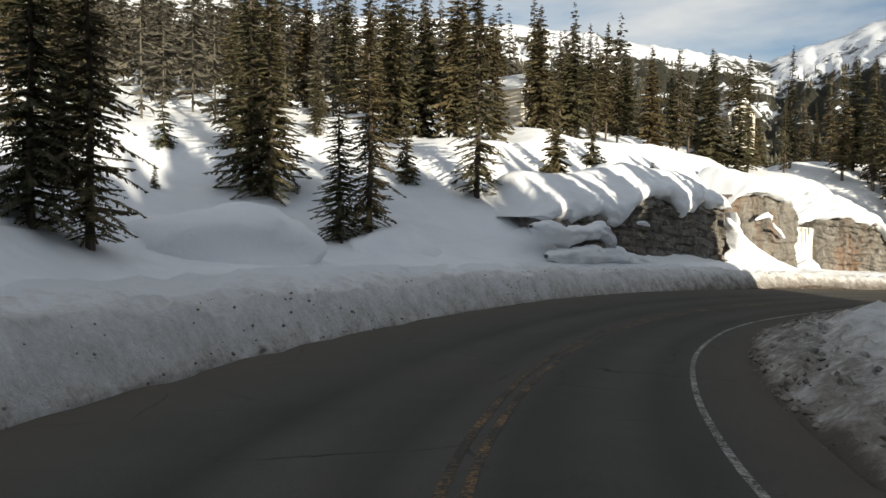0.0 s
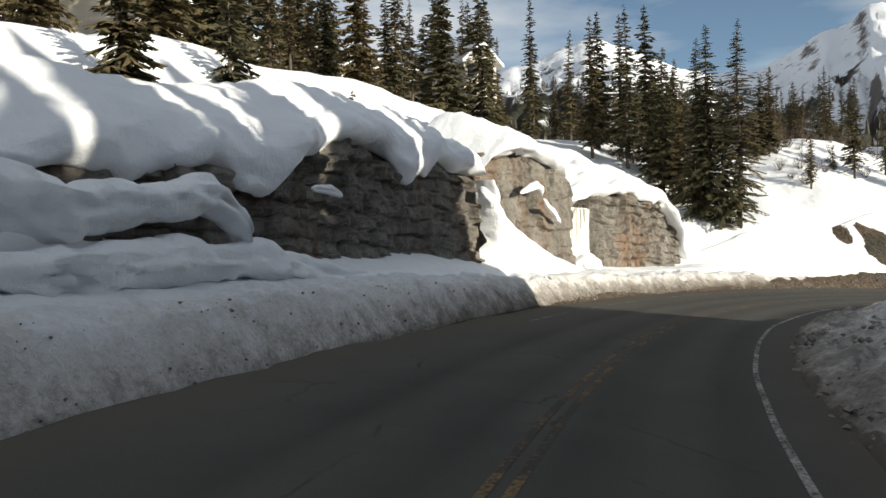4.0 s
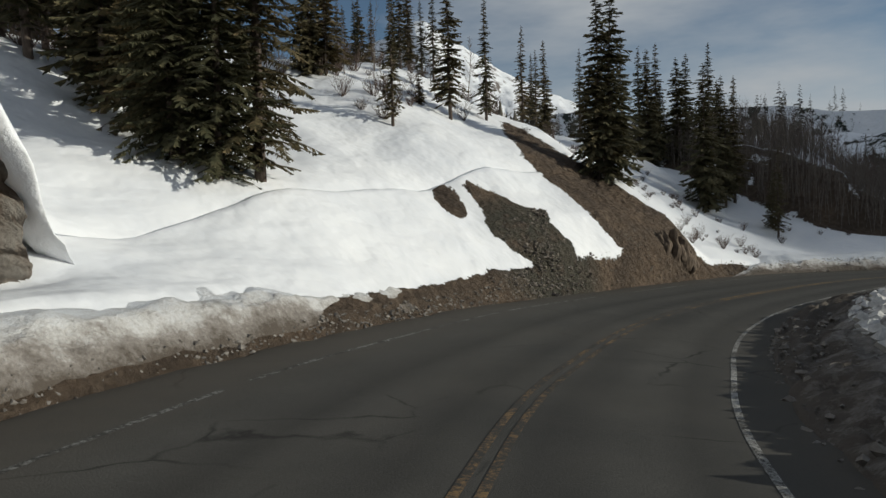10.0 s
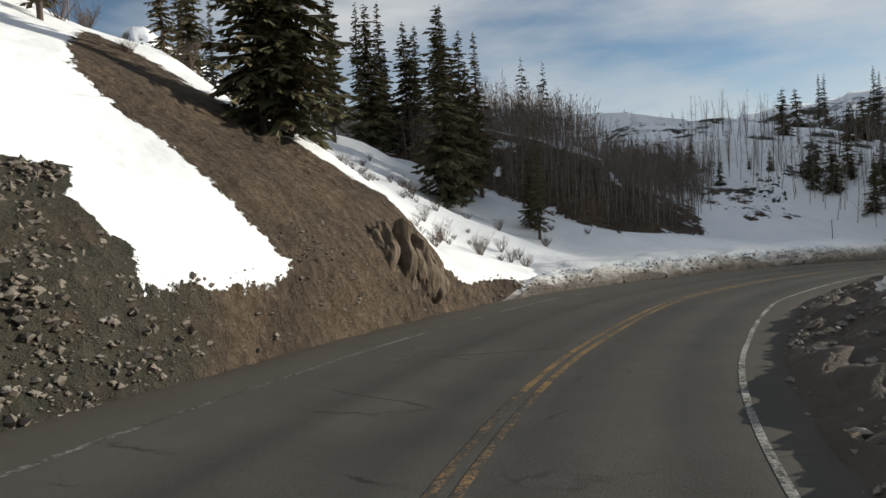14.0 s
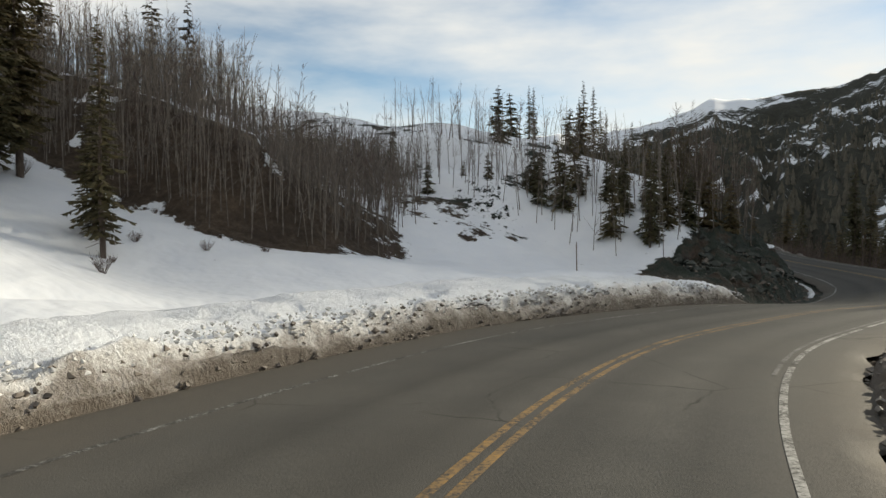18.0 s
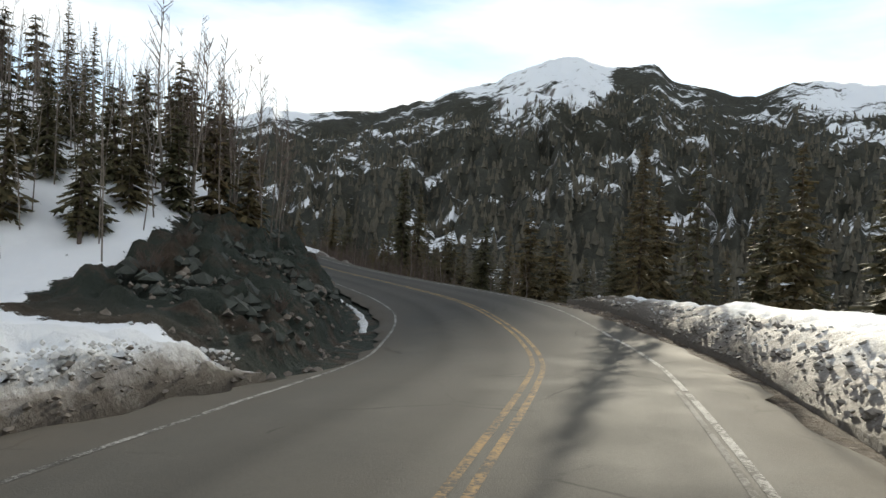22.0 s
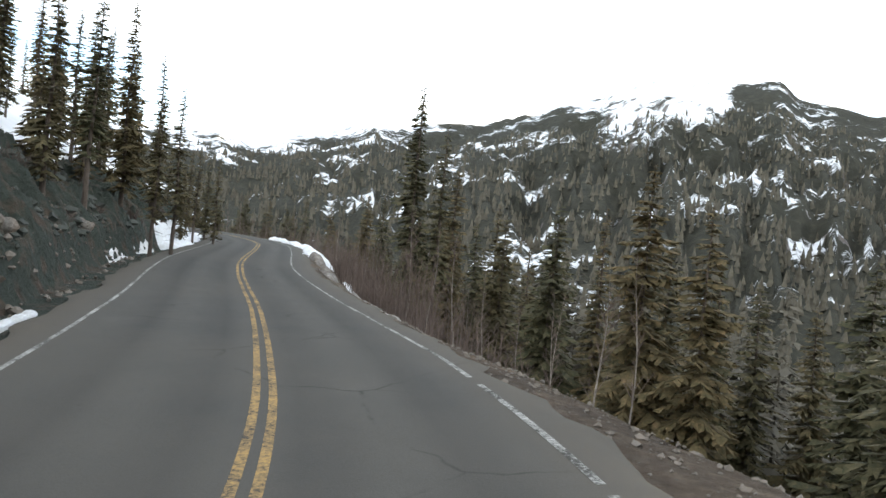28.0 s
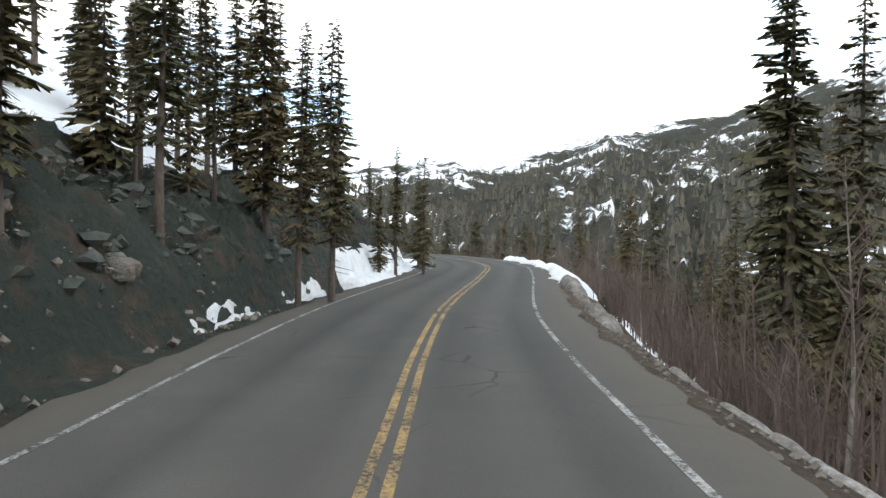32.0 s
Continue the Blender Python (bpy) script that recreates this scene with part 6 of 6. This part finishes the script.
def on_ground_many(count, s0, s1, d0, d1, seed):
    rng = np.random.RandomState(seed)
    s, d = rng.uniform(s0, s1, count * 4), d0 + (d1 - d0) * rng.rand(count * 4)
    p = road_at(s, d)
    p = p[bare_of(p[:, 0], p[:, 1])[0] > 0.85]
    p = np.concatenate([p] * (1 + count // max(1, len(p))))[:count]
    p[:, 2] = height(p[:, 0], p[:, 1])
    it = iter(p)
    return lambda r: next(it)


M_ICECLOD = material("snow_clod", plain((0.58, 0.57, 0.55), 0.85, 0.4, 4.0))
chunks("ice_chunks", 600, on_bank(1, left_profile, -20, 60, 0.0, 0.5), (0.015, 0.07), M_CLOD, 1, "chunks of gritty ice in the bank's face", "ice")
chunks("ice_chunks", 1500, on_bank(1, left_profile, 55, 97, 0.0, 0.24), (0.02, 0.09), M_CLOD, 2, "dirty ice and stones at the foot of the bank", "ice")
chunks("ice_chunks", 1000, on_ground(74, 97, 6.6, 7.25), (0.02, 0.11), M_CLOD, 14, "dirty ice and stones thrown along the foot of the slope", "ice")
chunks("snow_clods", 1500, on_bank(1, far_profile, 114, 151, 0.3, 0.62), (0.025, 0.10), M_ICECLOD, 3, "snow clods crumbling from the plowed bank", "snow")
chunks("stones", 700, on_bank(1, far_profile, 114, 151, 0.0, 0.45), (0.025, 0.11), M_STONE, 4, "stones and dirt clods along the bank", "stones")
chunks("snow_clods", 2200, on_bank(-1, inner_profile, 35, 134, 0.60, 0.88), (0.06, 0.30), M_ICECLOD, 5, "snow clods on the inner bank", "snow")
chunks("ice_chunks", 1300, on_bank(-1, inner_profile, 0, 134, 0.0, 0.6), (0.03, 0.13), M_CLOD, 6, "dark icy clods on the inner bank", "ice")
chunks("ice_chunks", 1400, on_bank(-1, valley_profile, 129, 175, 0.05, 0.40), (0.03, 0.13), M_CLOD, 7, "soiled icy clods on the valley bank", "ice")
chunks("snow_clods", 600, on_bank(-1, valley_profile, 129, 175, 0.2, 0.46), (0.03, 0.12), M_ICECLOD, 8, "snow clods on the valley bank", "snow")
chunks("rubble", 1500, on_ground_many(1500, 90, 115, 5.9, 8.2, 9), (0.02, 0.10), M_STONE, 9, "rubble at the foot of the earth cut", "stones")
chunks("rubble", 1100, on_ground_many(1100, 91, 99, 6.2, 9.6, 10), (0.03, 0.14), M_STONE, 10, "broken rock lying in the bare patch", "stones", 0.8)
chunks("cut_rubble", 1600, on_ground_many(1600, 150, 215, 5.9, 11.5, 11), (0.03, 0.20), M_STONE, 11, "broken rock on the shaded cut bank", "stones", 0.8)
M_GREENROCK = material("greenish_rock", plain((0.058, 0.064, 0.054), 0.9, 0.55, 2.5))
chunks("cut_rocks", 1300, on_ground_many(1300, 154, 222, 7.2, 12.5, 21), (0.08, 0.42), M_GREENROCK, 21, "greenish-grey broken rock studding the cut bank", "rocks", 0.8)
chunks("gravel", 1500, on_ground_many(1500, 60, 113, 5.7, 7.0, 12), (0.02, 0.07), M_STONE, 12, "gravel along the uphill shoulder", "gravel")
chunks("gravel", 1500, on_ground_many(1500, 158, 215, -7.5, -4.6, 13), (0.02, 0.10), M_STONE, 13, "gravel along the valley shoulder", "gravel")


# rock ribs that stick out of the cut
def boulder(name, s, d, h, size, seed, label, category="rock", mat=None):
    ob = lump(name, s, d, h, size, seed, label, mat or M_ROCK)
    for v in ob.data.vertices:
        n = round(3 * noise.noise(v.co * 1.7 + Vector((seed, 3, 1)))) / 3 * 0.16
        v.co = v.co * (1 + n)
    ob.data.polygons.foreach_set("use_smooth", [False] * len(ob.data.polygons))
    tagged(ob, label, category, "rocks in the cut")
    return ob


for k, (s, d, h, sz) in enumerate(((106.7, 7.6, 1.9, (0.5, 0.5, 1.2)), (107.5, 7.4, 1.6, (0.45, 0.55, 1.4)), (108.2, 7.2, 1.4, (0.6, 0.5, 1.2)), (108.9, 7.3, 1.1, (0.5, 0.6, 1.1)), (109.5, 7.5, 0.8, (0.6, 0.6, 0.8)))):
    boulder("rock", s, d, h, sz, 20 + k, "weathered brown rock jutting from the earth cut", "rock", M_EARTH_ROCK)
random.seed(31)
for k in range(26):
    s, d = random.uniform(166, 208), random.uniform(7.4, 12.0)
    p = road_at(s, d)
    z = ground_z(p[0], p[1]) - p[2]
    r = random.uniform(0.25, 0.5)
    boulder("rock", s, d, z - 0.1, (r * 1.2, r, r * 0.8), 40 + k, "grey-green rock set in the shaded cut bank")


# scraps of old snow left along the last stretch
def old_snow(s0, s1, d0, half, tall, soil, seed, thin=0.35):
    """Low broken heaps with ragged outlines, lying on the ground along the road at distance d0."""
    side = 1 if d0 > 0 else -1
    ss, dd = np.arange(s0, s1, 0.16), np.linspace(-1.6, 1.6, 28) * half + abs(d0)
    S, D = np.meshgrid(ss, dd, indexing="ij")
    mid = abs(d0) + 0.35 * half * wave(S, S * 0, seed, 4.0)
    full = 1 - ((D - mid) / half) ** 2 + 1.0 * wave(S, D, seed + 1, 1.7) + 0.5 * wave(S, D, seed + 2, 0.6) - thin
    full = full - 2.0 * (1 - np.clip(np.minimum(S - s0, s1 - S) / 1.0, 0, 1))
    p = road_at(S, side * D)
    lump_h = np.clip(full, -0.6, 1.3)
    p[..., 2] = height(p[..., 0], p[..., 1]) + np.where(lump_h > 0, 0.06 + tall * lump_h**0.6, 0.06 + lump_h * 0.6) + 0.06 * wave(S, D, seed + 3, 0.35) * (lump_h > 0)
    ob = new("old_snow", mesh_of("old_snow", p.reshape(-1, 3), grid_faces(len(ss), len(dd)), M_BANK, True, {"dirt": np.full(S.size, soil)}))
    return tagged(ob, "leftover heaps of old dirty snow beside the road", "old snow", kind="structure")


old_snow(209.0, 215.5, 6.6, 0.32, 0.12, 0.3, 41, 0.4)
old_snow(217.0, 223.0, 6.7, 0.28, 0.12, 0.35, 42, 0.5)
old_snow(166.0, 191.0, 5.9, 0.2, 0.07, 0.25, 43, 0.55)
old_snow(193.0, 214.0, -6.4, 0.4, 0.14, 0.7, 44, 0.95)
old_snow(213.0, 232.0, -5.5, 0.7, 0.5, 0.8, 45, 0.75)
old_snow(231.0, 262.0, -5.6, 1.3, 0.5, 0.12, 46, 0.1)
old_snow(226.0, 262.0, 6.6, 1.0, 0.35, 0.15, 47, 0.3)


# ---- houses on the hillside ----
def house(x, y, z, w, l, h, roof, turn, label):
    t = thing("house", (x, y, z), label, "house", turn=turn)

    def box(name, x0, x1, y0, y1, z0, z1, mat, lab=""):
        v = [(a, b, c) for a in (x0, x1) for b in (y0, y1) for c in (z0, z1)]
        return part(name, mesh_of(name, v, [[0, 1, 3, 2], [4, 6, 7, 5], [0, 4, 5, 1], [2, 3, 7, 6], [0, 2, 6, 4], [1, 5, 7, 3]], mat, False), t, lab)

    v = [(-w / 2, -l / 2, -3), (w / 2, -l / 2, -3), (w / 2, l / 2, -3), (-w / 2, l / 2, -3), (-w / 2, -l / 2, h), (w / 2, -l / 2, h), (w / 2, l / 2, h), (-w / 2, l / 2, h), (0, -l / 2, h + roof), (0, l / 2, h + roof)]
    part("wall", mesh_of("wall", v, [[0, 1, 5, 8, 4], [2, 3, 7, 9, 6], [1, 2, 6, 5], [3, 0, 4, 7]], M_WALL, False), t)
    e, k = 0.5, 0.28
    for sg in (-1, 1):
        q = [(0, -l / 2 - e, h + roof), (sg * (w / 2 + e), -l / 2 - e, h - e * roof / (w / 2)), (sg * (w / 2 + e), l / 2 + e, h - e * roof / (w / 2)), (0, l / 2 + e, h + roof)]
        q += [(a, b, c + k) for a, b, c in q]
        part("roof_slope", mesh_of("roof_slope", q, [[0, 1, 2, 3], [4, 7, 6, 5], [0, 4, 5, 1], [1, 5, 6, 2], [2, 6, 7, 3], [3, 7, 4, 0]], M_ROOF, False), t, "snow-covered roof slope")
    for wx, wz in ((-w / 4, h * 0.45), (w / 4, h * 0.45)):
        box("window", wx - 0.5, wx + 0.5, -l / 2 - 0.05, -l / 2 + 0.02, wz - 0.6, wz + 0.6, M_DARK, "dark window pane")
    for wy in (-l / 4, l / 4):
        box("window", w / 2 - 0.02, w / 2 + 0.05, wy - 0.5, wy + 0.5, h * 0.45 - 0.6, h * 0.45 + 0.6, M_DARK, "dark window pane")
    box("chimney", w / 4 - 0.3, w / 4 + 0.3, -0.3, 0.3, h, h + roof + 0.6, M_TIMBER)
    return t


house(6.3, 76.0, 10.4, 4.4, 5.5, 2.6, 1.4, 0.9, "cream timber chalet with a snowy roof among spruces")
house(32.8, 84.5, 10.2, 3.6, 4.4, 1.6, 1.4, 0.3, "small pale cabin with a gable among spruces")


# ---- roadside posts ----
def post(x, y, tall, label):
    t = thing("marker_post", (x, y, ground_z(x, y)), label, "post", "snow marker posts")
    sp = Soup()
    rod(sp, (0, 0, -0.4), (0.06, 0.02, tall), 0.035, 0.03, 6)
    part("stake", sp.mesh("stake", M_TIMBER, True), t)


post(120.5, 47.5, 1.5, "thin leaning wooden snow marker in the meadow")
